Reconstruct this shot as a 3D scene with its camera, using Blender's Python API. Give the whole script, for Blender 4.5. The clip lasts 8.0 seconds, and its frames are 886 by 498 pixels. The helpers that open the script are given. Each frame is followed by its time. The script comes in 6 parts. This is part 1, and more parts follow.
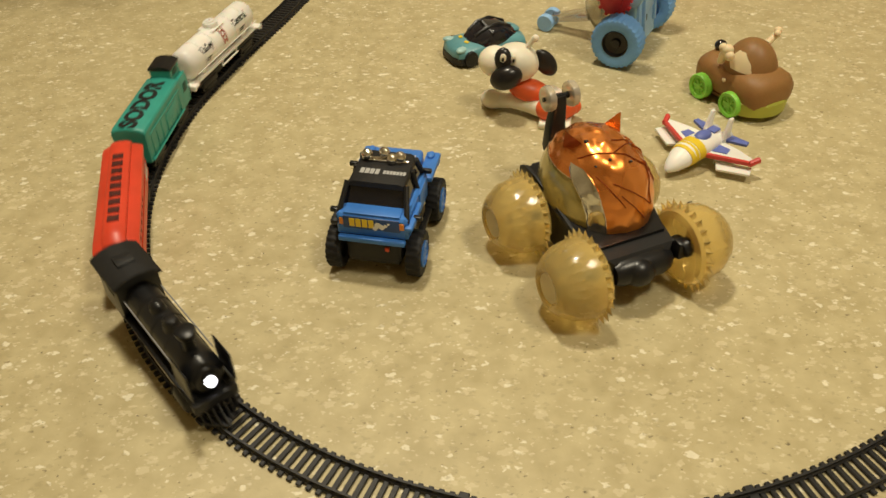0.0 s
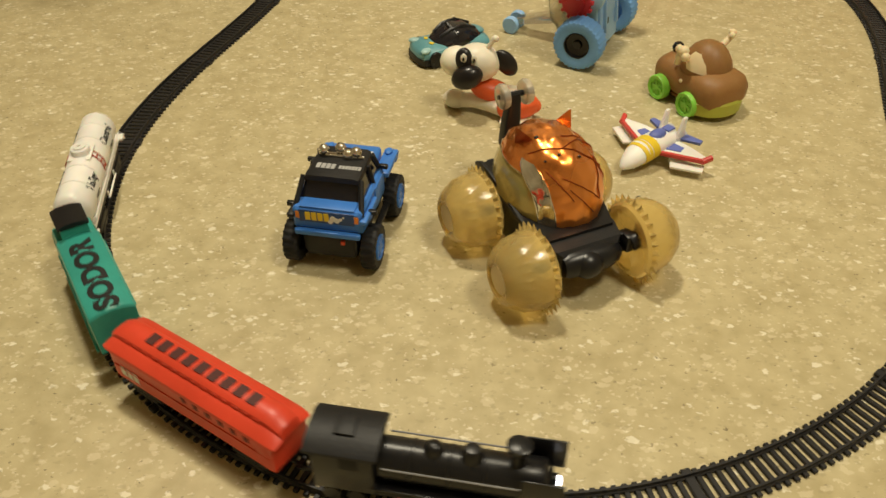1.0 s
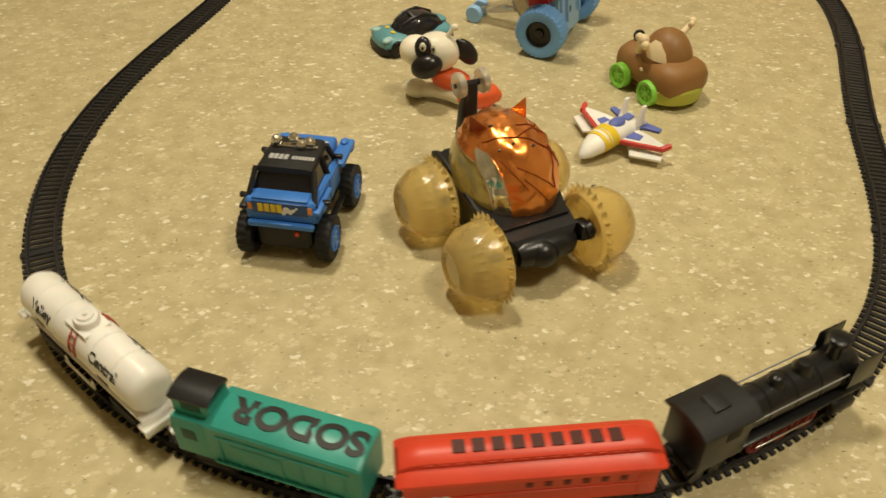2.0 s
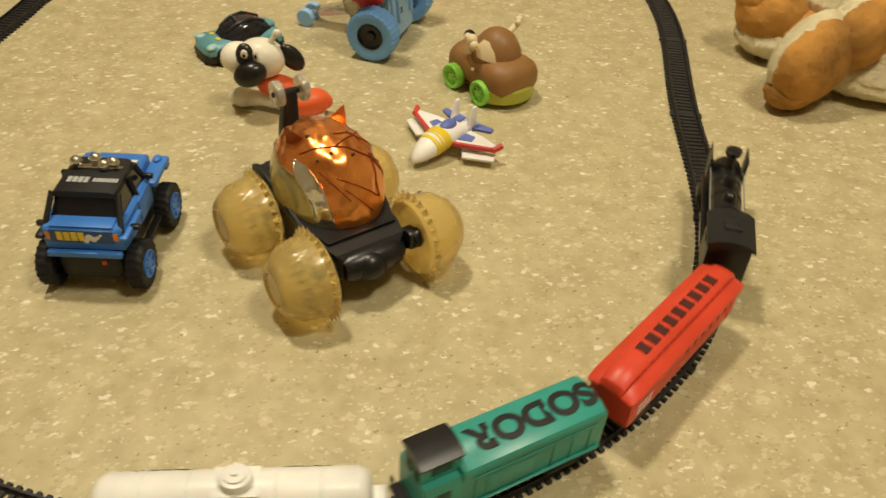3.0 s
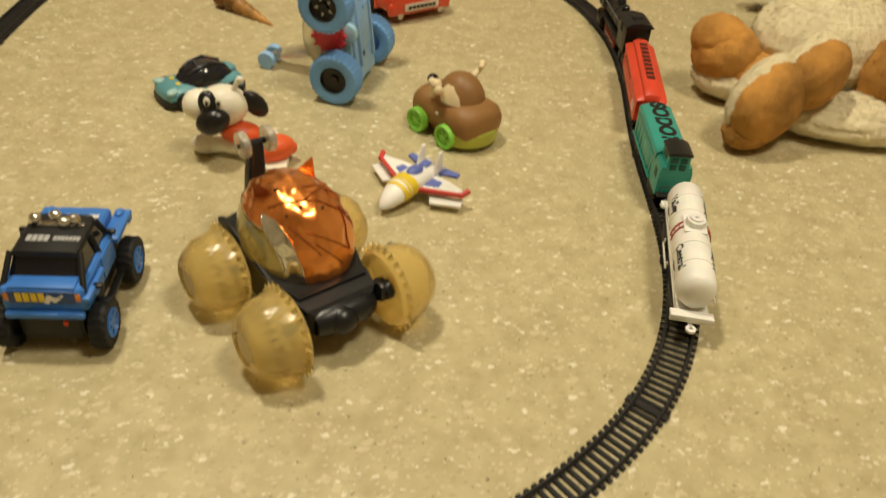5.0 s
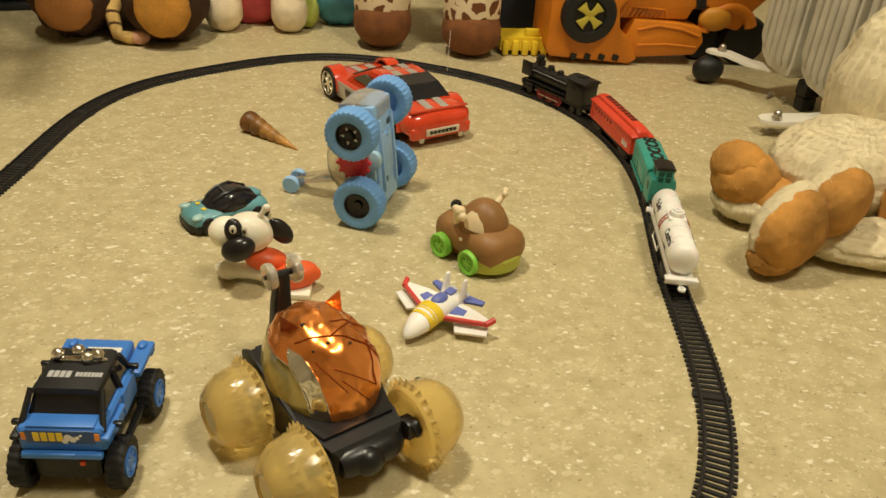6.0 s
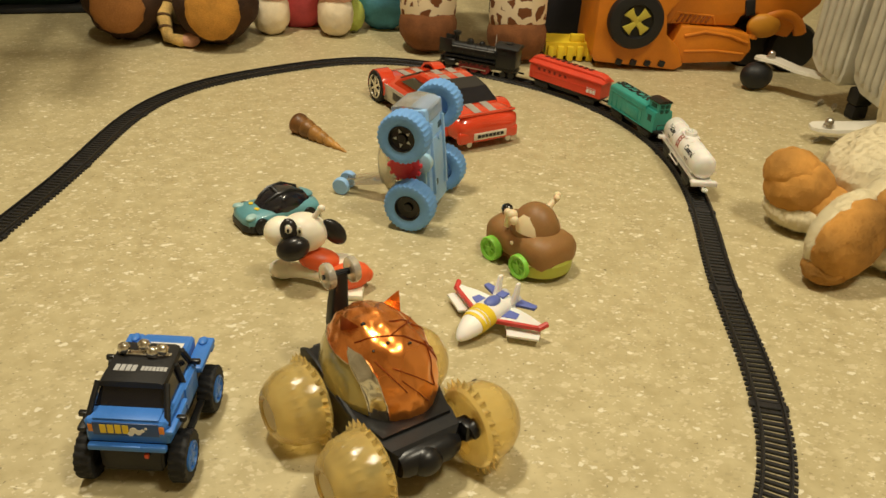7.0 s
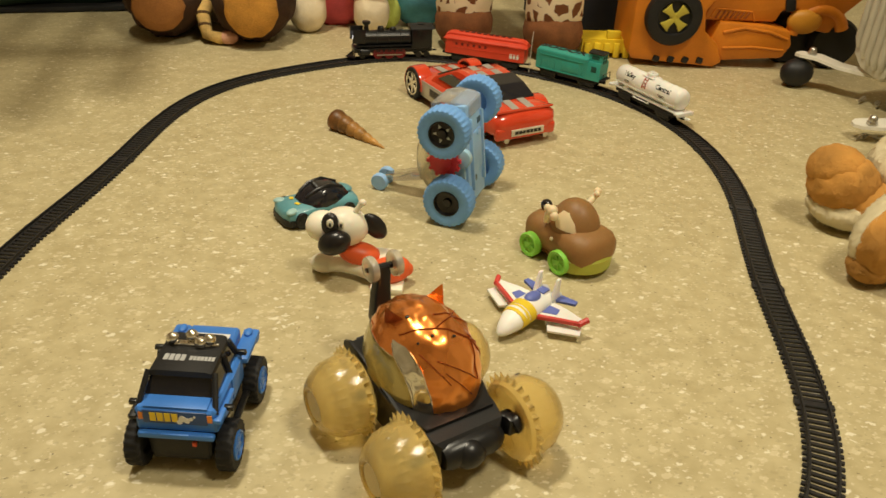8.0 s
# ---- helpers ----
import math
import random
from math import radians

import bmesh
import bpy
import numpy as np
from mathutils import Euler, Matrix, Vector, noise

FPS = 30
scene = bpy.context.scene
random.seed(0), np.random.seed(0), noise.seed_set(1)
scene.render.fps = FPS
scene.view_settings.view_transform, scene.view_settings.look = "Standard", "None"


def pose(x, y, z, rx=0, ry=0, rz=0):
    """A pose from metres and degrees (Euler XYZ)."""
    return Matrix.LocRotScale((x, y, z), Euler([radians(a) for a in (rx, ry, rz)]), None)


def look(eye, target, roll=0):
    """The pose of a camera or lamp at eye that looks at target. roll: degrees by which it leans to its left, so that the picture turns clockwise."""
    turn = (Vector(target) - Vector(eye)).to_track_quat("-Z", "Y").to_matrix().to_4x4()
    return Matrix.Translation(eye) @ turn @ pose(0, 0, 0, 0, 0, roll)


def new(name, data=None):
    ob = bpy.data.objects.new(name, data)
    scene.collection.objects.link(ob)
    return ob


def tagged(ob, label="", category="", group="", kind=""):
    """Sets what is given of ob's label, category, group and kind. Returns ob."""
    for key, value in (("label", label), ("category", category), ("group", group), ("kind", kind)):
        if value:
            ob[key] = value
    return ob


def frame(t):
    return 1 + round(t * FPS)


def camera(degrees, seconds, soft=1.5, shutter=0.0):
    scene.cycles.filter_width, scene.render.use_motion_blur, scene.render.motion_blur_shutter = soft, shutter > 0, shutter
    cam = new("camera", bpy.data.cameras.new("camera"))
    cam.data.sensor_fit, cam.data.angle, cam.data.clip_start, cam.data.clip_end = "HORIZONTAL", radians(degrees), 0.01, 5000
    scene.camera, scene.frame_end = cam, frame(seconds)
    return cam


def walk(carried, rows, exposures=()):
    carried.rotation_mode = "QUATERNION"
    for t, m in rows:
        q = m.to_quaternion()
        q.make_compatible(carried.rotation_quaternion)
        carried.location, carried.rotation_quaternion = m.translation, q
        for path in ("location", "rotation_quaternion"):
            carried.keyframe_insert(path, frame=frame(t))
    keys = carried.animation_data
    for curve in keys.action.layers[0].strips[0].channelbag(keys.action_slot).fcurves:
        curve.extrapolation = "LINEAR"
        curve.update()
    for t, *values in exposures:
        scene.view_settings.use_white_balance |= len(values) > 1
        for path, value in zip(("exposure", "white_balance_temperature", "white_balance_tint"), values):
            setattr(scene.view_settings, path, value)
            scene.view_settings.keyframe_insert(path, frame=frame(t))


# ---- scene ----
cam = camera(58.38, 8.0, soft=1.5, shutter=0.4)
PATH = [
    (0, (0.0000, 0.0000, 0.4500), (0.0000, 0.7646, -0.1945), -1.02),
    (0.5, (0.0171, -0.0159, 0.4522), (0.0148, 0.7577, -0.1815), -1.07),
    (1, (0.0277, -0.0181, 0.4497), (0.0430, 0.7520, -0.1881), -0.24),
    (1.2, (0.0260, -0.0188, 0.4462), (0.0485, 0.7495, -0.1934), 0.08),
    (2.3, (0.0650, -0.0110, 0.4459), (0.1252, 0.7484, -0.2018), 0.65),
    (2.5, (0.0761, -0.0050, 0.4439), (0.1785, 0.7505, -0.2031), 2.15),
    (3, (0.0976, 0.0019, 0.4412), (0.2802, 0.7455, -0.2021), 3.57),
    (3.5, (0.0991, 0.0038, 0.4397), (0.3159, 0.7398, -0.2015), 4.00),
    (4, (0.1024, 0.0057, 0.4385), (0.3325, 0.7387, -0.2016), 4.38),
    (4.5, (0.0954, 0.0115, 0.4419), (0.3311, 0.7420, -0.1991), 4.64),
    (5, (0.0891, 0.0208, 0.4545), (0.3278, 0.7713, -0.1618), 4.95),
    (5.2, (0.0888, 0.0284, 0.4642), (0.3311, 0.8045, -0.1180), 4.94),
    (6.3, (0.0699, 0.0462, 0.4668), (0.3024, 0.8793, -0.0351), 4.34),
    (6.5, (0.0628, 0.0466, 0.4648), (0.2866, 0.8825, -0.0363), 4.28),
    (7, (0.0557, 0.0474, 0.4635), (0.2579, 0.8870, -0.0408), 3.97),
    (7.5, (0.0519, 0.0486, 0.4601), (0.2401, 0.8910, -0.0449), 3.52),
    (8, (0.0427, 0.0461, 0.4603), (0.2104, 0.8914, -0.0471), 3.21),
]
walk(cam, [(t, look(eye, target, roll)) for t, eye, target, roll in PATH], exposures=[(0, -0.04), (1.2, -0.05), (2.5, -0.04), (5.2, -0.04), (6.3, 0.05), (8, 0.05)])

# ---- light ----
world = bpy.data.worlds.new("room_air")
scene.world = world
world.use_nodes = True
world.node_tree.nodes["Background"].inputs[0].default_value = (1.0, 0.78, 0.5, 1)
world.node_tree.nodes["Background"].inputs[1].default_value = 0.05


def area_lamp(name, at, target, size, watts, colour):
    data = bpy.data.lights.new(name, "AREA")
    data.shape, data.size, data.energy, data.color = "DISK", size, watts, colour
    ob = new(name, data)
    ob.matrix_world = look(at, target)
    return ob


area_lamp("overhead_light", (-0.22, 1.04, 2.34), (-0.22, 1.04, 0), 0.26, 35.5, (1.0, 0.90, 0.68))
# second lamp, unseen: added to brighten the near and right floor
area_lamp("overhead_light", (0.92, -0.02, 2.34), (0.92, -0.02, 0), 0.45, 30.0, (1.0, 0.90, 0.68))
scene.view_settings.exposure = 0.0

# ---- materials ----
MATS = {}


def mat(name, colour, rough=0.5, metal=0.0, grain=0.0, scale=60.0, bump=0.0, glass=0.0, coat=0.0, glow=0.0, subsurface=0.0, ior=1.45, blotch=0.12, speck=None):
    """Principled material with two scales of variation and fine relief."""
    if name in MATS:
        return MATS[name]
    m = bpy.data.materials.new(name)
    m.use_nodes = True
    nt = m.node_tree
    b = nt.nodes["Principled BSDF"]
    b.inputs["Roughness"].default_value = rough
    b.inputs["Metallic"].default_value = metal
    b.inputs["IOR"].default_value = ior
    b.inputs["Transmission Weight"].default_value = glass
    b.inputs["Coat Weight"].default_value = coat
    b.inputs["Subsurface Weight"].default_value = subsurface
    b.inputs["Subsurface Scale"].default_value = 0.004
    if glow:
        b.inputs["Emission Color"].default_value = (*colour, 1)
        b.inputs["Emission Strength"].default_value = glow
    tc = nt.nodes.new("ShaderNodeTexCoord")
    big = nt.nodes.new("ShaderNodeTexNoise")
    big.inputs["Scale"].default_value = scale * 0.35
    big.inputs["Detail"].default_value = 3
    fine = nt.nodes.new("ShaderNodeTexNoise")
    fine.inputs["Scale"].default_value = scale * 6
    fine.inputs["Detail"].default_value = 4
    for n in (big, fine):
        nt.links.new(tc.outputs["Object"], n.inputs["Vector"])
    ramp = nt.nodes.new("ShaderNodeValToRGB")
    ramp.color_ramp.elements[0].position, ramp.color_ramp.elements[1].position = 0.3, 0.7
    ramp.color_ramp.elements[0].color = (*[c * (1 - blotch) for c in colour], 1)
    ramp.color_ramp.elements[1].color = (*[min(1, c * (1 + blotch)) for c in colour], 1)
    nt.links.new(big.outputs["Fac"], ramp.inputs["Fac"])
    mix = nt.nodes.new("ShaderNodeMixRGB")
    mix.blend_type = "OVERLAY"
    mix.inputs[0].default_value = grain
    nt.links.new(ramp.outputs["Color"], mix.inputs[1])
    nt.links.new(fine.outputs["Fac"], mix.inputs[2])
    nt.links.new(mix.outputs["Color"], b.inputs["Base Color"])
    wear = nt.nodes.new("ShaderNodeMapRange")
    wear.inputs["To Min"].default_value, wear.inputs["To Max"].default_value = max(0.02, rough - 0.08), min(1, rough + 0.1)
    nt.links.new(big.outputs["Fac"], wear.inputs["Value"])
    nt.links.new(wear.outputs["Result"], b.inputs["Roughness"])
    if bump:
        bn = nt.nodes.new("ShaderNodeBump")
        bn.inputs["Strength"].default_value = bump
        bn.inputs["Distance"].default_value = 0.001
        nt.links.new(fine.outputs["Fac"], bn.inputs["Height"])
        nt.links.new(bn.outputs["Normal"], b.inputs["Normal"])
    MATS[name] = m
    return m


def floor_material():
    m = bpy.data.materials.new("speckled_vinyl_floor")
    m.use_nodes = True
    nt = m.node_tree
    b = nt.nodes["Principled BSDF"]
    tc = nt.nodes.new("ShaderNodeTexCoord")

    def flecks(scale, size, stretch, detail, rare_from=0.45):
        mp = nt.nodes.new("ShaderNodeMapping")
        mp.inputs["Scale"].default_value = stretch
        mp.inputs["Rotation"].default_value = (0, 0, detail)
        nt.links.new(tc.outputs["Object"], mp.inputs["Vector"])
        warp = nt.nodes.new("ShaderNodeTexNoise")
        warp.inputs["Scale"].default_value = scale * 1.7
        warp.inputs["Detail"].default_value = 2
        nt.links.new(mp.outputs["Vector"], warp.inputs["Vector"])
        add = nt.nodes.new("ShaderNodeVectorMath")
        add.operation = "MULTIPLY_ADD"
        add.inputs[1].default_value = (1.1 / scale,) * 3
        nt.links.new(warp.outputs["Color"], add.inputs[0])
        nt.links.new(mp.outputs["Vector"], add.inputs[2])
        v = nt.nodes.new("ShaderNodeTexVoronoi")
        v.inputs["Scale"].default_value = scale
        v.inputs["Randomness"].default_value = 1.0
        nt.links.new(add.outputs["Vector"], v.inputs["Vector"])
        # cell-random size, so that only some cells show a fleck
        sep = nt.nodes.new("ShaderNodeSeparateColor")
        nt.links.new(v.outputs["Color"], sep.inputs["Color"])
        size_n = nt.nodes.new("ShaderNodeMapRange")
        size_n.inputs["From Min"].default_value, size_n.inputs["From Max"].default_value = rare_from, 1.0
        size_n.inputs["To Min"].default_value, size_n.inputs["To Max"].default_value = 0.0, size
        nt.links.new(sep.outputs["Red"], size_n.inputs["Value"])
        sub = nt.nodes.new("ShaderNodeMath")
        sub.operation = "SUBTRACT"
        nt.links.new(size_n.outputs["Result"], sub.inputs[0])
        nt.links.new(v.outputs["Distance"], sub.inputs[1])
        mr = nt.nodes.new("ShaderNodeMapRange")
        mr.inputs["From Min"].default_value, mr.inputs["From Max"].default_value = -0.02, 0.10
        nt.links.new(sub.outputs["Value"], mr.inputs["Value"])
        return mr.outputs["Result"]

    base = nt.nodes.new("ShaderNodeTexNoise")
    base.inputs["Scale"].default_value, base.inputs["Detail"].default_value = 55, 5
    nt.links.new(tc.outputs["Object"], base.inputs["Vector"])
    ramp = nt.nodes.new("ShaderNodeValToRGB")
    ramp.color_ramp.elements[0].position, ramp.color_ramp.elements[1].position = 0.3, 0.72
    ramp.color_ramp.elements[0].color = (*FLOOR_DARK, 1)
    ramp.color_ramp.elements[1].color = (*FLOOR_LIGHT, 1)
    nt.links.new(base.outputs["Fac"], ramp.inputs["Fac"])
    colour = ramp.outputs["Color"]
    for scale, size, stretch, turn, tint, amount in (
        (88, 0.50, (1, 1.4, 1), 0.3, (0.74, 0.65, 0.44), 0.42),
        (92, 0.38, (1, 1.4, 1), 1.1, (0.92, 0.87, 0.70), 0.58),
        (190, 0.42, (1, 1.3, 1), 0.7, (0.76, 0.68, 0.48), 0.45),
        (150, 0.46, (1, 1.5, 1), 1.9, (0.36, 0.30, 0.17), 0.40),
        (120, 0.24, (1, 1.7, 1), 2.0, (0.13, 0.095, 0.045), 0.60),
        (165, 0.23, (1, 1.3, 1), 2.6, (0.11, 0.085, 0.045), 0.8),
    ):
        fac = flecks(scale, size, stretch, turn, 0.25 if amount < 0.5 else 0.5)
        if tint[0] < 0.3:
            # dark flecks are rarer
            rare = nt.nodes.new("ShaderNodeTexNoise")
            rare.inputs["Scale"].default_value = scale * 0.45
            nt.links.new(tc.outputs["Object"], rare.inputs["Vector"])
            gate = nt.nodes.new("ShaderNodeMapRange")
            gate.inputs["From Min"].default_value, gate.inputs["From Max"].default_value = 0.45, 0.51
            nt.links.new(rare.outputs["Fac"], gate.inputs["Value"])
            mul0 = nt.nodes.new("ShaderNodeMath")
            mul0.operation = "MULTIPLY"
            nt.links.new(gate.outputs["Result"], mul0.inputs[0])
            nt.links.new(fac, mul0.inputs[1])
            fac = mul0.outputs["Value"]
        mul = nt.nodes.new("ShaderNodeMath")
        mul.operation = "MULTIPLY"
        mul.inputs[1].default_value = amount
        nt.links.new(fac, mul.inputs[0])
        mix = nt.nodes.new("ShaderNodeMixRGB")
        mix.inputs[2].default_value = (*tint, 1)
        nt.links.new(mul.outputs["Value"], mix.inputs[0])
        nt.links.new(colour, mix.inputs[1])
        colour = mix.outputs["Color"]
    nt.links.new(colour, b.inputs["Base Color"])
    b.inputs["Roughness"].default_value = 0.42
    fine = nt.nodes.new("ShaderNodeTexNoise")
    fine.inputs["Scale"].default_value = 400
    nt.links.new(tc.outputs["Object"], fine.inputs["Vector"])
    rr = nt.nodes.new("ShaderNodeMapRange")
    rr.inputs["To Min"].default_value, rr.inputs["To Max"].default_value = 0.36, 0.58
    nt.links.new(base.outputs["Fac"], rr.inputs["Value"])
    nt.links.new(rr.outputs["Result"], b.inputs["Roughness"])
    bn = nt.nodes.new("ShaderNodeBump")
    bn.inputs["Strength"].default_value, bn.inputs["Distance"].default_value = 0.12, 0.0006
    nt.links.new(fine.outputs["Fac"], bn.inputs["Height"])
    nt.links.new(bn.outputs["Normal"], b.inputs["Normal"])
    return m


FLOOR_DARK, FLOOR_LIGHT = (0.44, 0.368, 0.20), (0.56, 0.482, 0.28)
BLACK = mat("black_plastic", (0.009, 0.009, 0.010), 0.32, grain=0.2, bump=0.1)
BLACK_MATT = mat("matt_black_plastic", (0.010, 0.010, 0.011), 0.5, grain=0.3, bump=0.2)
TRACK_BLACK = mat("black_track_plastic", (0.018, 0.017, 0.018), 0.45, grain=0.3, bump=0.2)
RUBBER = mat("black_rubber", (0.009, 0.009, 0.010), 0.65, grain=0.3, bump=0.3)
RED = mat("red_plastic", (0.68, 0.060, 0.026), 0.38, grain=0.1, subsurface=0.05)
GREEN = mat("teal_green_plastic", (0.038, 0.32, 0.27), 0.33, grain=0.1)
WHITE = mat("white_plastic", (0.86, 0.84, 0.80), 0.35, grain=0.05, subsurface=0.1)
BLUE = mat("blue_plastic", (0.048, 0.195, 0.62), 0.4, grain=0.1)
SKY = mat("light_blue_plastic", (0.31, 0.54, 0.88), 0.45, grain=0.1, subsurface=0.05)
SKY_RUBBER = mat("light_blue_rubber", (0.17, 0.39, 0.80), 0.6, grain=0.15, bump=0.2)
AMBER = mat("frosted_amber_plastic", (0.95, 0.71, 0.27), 0.20, grain=0.1, glass=0.68, bump=0.12, ior=1.32, scale=40, coat=0.3)
AMBER_HUB = mat("pale_amber_plastic", (0.93, 0.76, 0.42), 0.4, glass=0.3, grain=0.1)
ORANGE_SHELL = mat("copper_orange_metallic_shell", (1.0, 0.30, 0.065), 0.26, metal=0.85, coat=0.6, scale=25, blotch=0.25)
CHROME = mat("chrome_plating", (0.82, 0.80, 0.76), 0.12, metal=1.0, blotch=0.05)
CLEAR = mat("clear_plastic", (0.95, 0.93, 0.88), 0.08, glass=0.95, blotch=0.02)
SMOKE = mat("dark_window_plastic", (0.015, 0.015, 0.02), 0.12, coat=0.5)
GOLD_WINDOW = mat("pale_gold_window_plastic", (0.50, 0.40, 0.13), 0.18, metal=0.3, coat=0.5, scale=25, blotch=0.3)
BROWN = mat("brown_soft_plastic", (0.29, 0.146, 0.047), 0.5, grain=0.1, subsurface=0.1)
LIME = mat("lime_green_plastic", (0.25, 0.62, 0.07), 0.4, subsurface=0.1)
OLIVE = mat("yellow_green_plastic", (0.42, 0.44, 0.06), 0.45, subsurface=0.1)
CREAM = mat("cream_plastic", (0.80, 0.66, 0.42), 0.45, subsurface=0.1)
ORANGE_LENS = mat("orange_lens_plastic", (0.75, 0.25, 0.03), 0.3)
YELLOW = mat("yellow_plastic", (0.80, 0.58, 0.03), 0.4)
TEAL = mat("teal_soft_plastic", (0.12, 0.32, 0.37), 0.3, coat=0.3, grain=0.1)
LOADER_ORANGE = mat("orange_toy_plastic", (0.60, 0.19, 0.012), 0.42, grain=0.15)
IVORY = mat("ivory_enamel", (0.62, 0.60, 0.52), 0.4, grain=0.05)
STEEL = mat("steel", (0.55, 0.53, 0.50), 0.3, metal=1.0)
INK = mat("black_print", (0.01, 0.01, 0.01), 0.5)
WHITE_INK = mat("white_print", (0.75, 0.74, 0.72), 0.5)
LAMP_GLOW = mat("white_headlamp_glow", (0.95, 0.93, 1.0), 0.3, glow=9.0)
FUR_TAN = mat("tan_plush", (0.51, 0.250, 0.056), 0.95, grain=0.05, bump=0.3, scale=45, blotch=0.4)
FUR_WHITE = mat("cream_white_plush", (0.80, 0.71, 0.485), 0.95, grain=0.03, bump=0.3, scale=60, blotch=0.06)
FUR_DARK = mat("dark_brown_plush", (0.055, 0.025, 0.012), 0.95, grain=0.6, bump=1.0, scale=90, blotch=0.3)
FUR_GOLD = mat("golden_plush", (0.55, 0.26, 0.045), 0.95, grain=0.5, bump=1.0, scale=90, blotch=0.2)
FUR_PINK = mat("pink_plush", (0.62, 0.10, 0.13), 0.95, grain=0.4, bump=1.0, scale=90)
FUR_BLUE = mat("blue_plush", (0.10, 0.34, 0.50), 0.95, grain=0.4, bump=1.0, scale=90)
FUR_LIME = mat("pale_green_plush", (0.42, 0.48, 0.10), 0.95, grain=0.4, bump=1.0, scale=90)
FUR_CREAM = mat("cream_plush", (0.82, 0.70, 0.50), 0.95, grain=0.4, bump=1.0, scale=90)
FUR_BROWN = mat("chestnut_plush", (0.20, 0.075, 0.025), 0.95, grain=0.5, bump=1.0, scale=90, blotch=0.25)
SHELL_BROWN = mat("banded_shell", (0.46, 0.26, 0.10), 0.4, grain=0.4, scale=120, blotch=0.5, bump=0.2)
WALL = mat("painted_wall", (0.50, 0.44, 0.32), 0.85, grain=0.15, bump=0.2, scale=8)
CEILING = mat("white_ceiling_paint", (0.72, 0.68, 0.58), 0.9, grain=0.1, bump=0.2, scale=8)


# ---- mesh helpers ----
def place_bm(bm, m):
    if m is not None:
        bmesh.ops.transform(bm, matrix=m, verts=bm.verts)
    return bm


def box(sx, sy, sz, m=None, bevel=0.0, seg=2, taper=None):
    """A box about its centre; taper: the scale of its top in x and y."""
    bm = bmesh.new()
    bmesh.ops.create_cube(bm, size=1)
    for v in bm.verts:
        k = taper if taper and v.co.z > 0 else (1, 1)
        v.co = Vector((v.co.x * sx * k[0], v.co.y * sy * k[1], v.co.z * sz))
    if bevel:
        bmesh.ops.bevel(bm, geom=bm.edges[:], offset=bevel, segments=seg, profile=0.5, affect="EDGES", clamp_overlap=True)
    return place_bm(bm, m)


def cyl(r, h, m=None, seg=24, r2=None, bevel=0.0):
    bm = bmesh.new()
    bmesh.ops.create_cone(bm, cap_ends=True, segments=seg, radius1=r, radius2=r if r2 is None else r2, depth=h)
    if bevel:
        rim = [e for e in bm.edges if abs(e.verts[0].co.z - e.verts[1].co.z) < 1e-7]
        bmesh.ops.bevel(bm, geom=rim, offset=bevel, segments=2, profile=0.5, affect="EDGES", clamp_overlap=True)
    return place_bm(bm, m)


def ball(rx, ry, rz, m=None, u=24, v=14):
    bm = bmesh.new()
    bmesh.ops.create_uvsphere(bm, u_segments=u, v_segments=v, radius=1)
    for q in bm.verts:
        q.co = Vector((q.co.x * rx, q.co.y * ry, q.co.z * rz))
    return place_bm(bm, m)


def blob(rx, ry, rz, m=None, rough=0.06, freq=3.0, seed=0, power=1.0, u=40, v=26):
    """A lumpy ellipsoid; power under 1 makes it boxier."""
    bm = ball(1, 1, 1, None, u, v)
    for q in bm.verts:
        p = Vector([math.copysign(abs(c) ** power, c) for c in q.co])
        k = 1 + rough * noise.noise(q.co * freq + Vector((seed * 7.3, seed * 3.1, seed)))
        q.co = Vector((p.x * rx * k, p.y * ry * k, p.z * rz * k))
    return place_bm(bm, m)


def lathe(profile, m=None, seg=32):
    """A turned body about z from rows of (radius, height)."""
    bm = bmesh.new()
    rings = []
    for r, z in profile:
        rings.append([bm.verts.new((r * math.cos(2 * math.pi * k / seg), r * math.sin(2 * math.pi * k / seg), z)) for k in range(seg)])
    for a, b in zip(rings, rings[1:]):
        for k in range(seg):
            bm.faces.new((a[k], a[(k + 1) % seg], b[(k + 1) % seg], b[k]))
    bm.faces.new(rings[0][::-1])
    bm.faces.new(rings[-1])
    bmesh.ops.remove_doubles(bm, verts=bm.verts[:], dist=1e-6)
    bmesh.ops.recalc_face_normals(bm, faces=bm.faces[:])
    return place_bm(bm, m)


def prism(points, h, m=None, bevel=0.0):
    """A flat outline (x, y) drawn up from z = 0 to h."""
    bm = bmesh.new()
    low = [bm.verts.new((x, y, 0)) for x, y in points]
    high = [bm.verts.new((x, y, h)) for x, y in points]
    n = len(points)
    bm.faces.new(low[::-1])
    bm.faces.new(high)
    for k in range(n):
        bm.faces.new((low[k], low[(k + 1) % n], high[(k + 1) % n], high[k]))
    bmesh.ops.recalc_face_normals(bm, faces=bm.faces[:])
    if bevel:
        bmesh.ops.bevel(bm, geom=bm.edges[:], offset=bevel, segments=2, profile=0.5, affect="EDGES", clamp_overlap=True)
    return place_bm(bm, m)


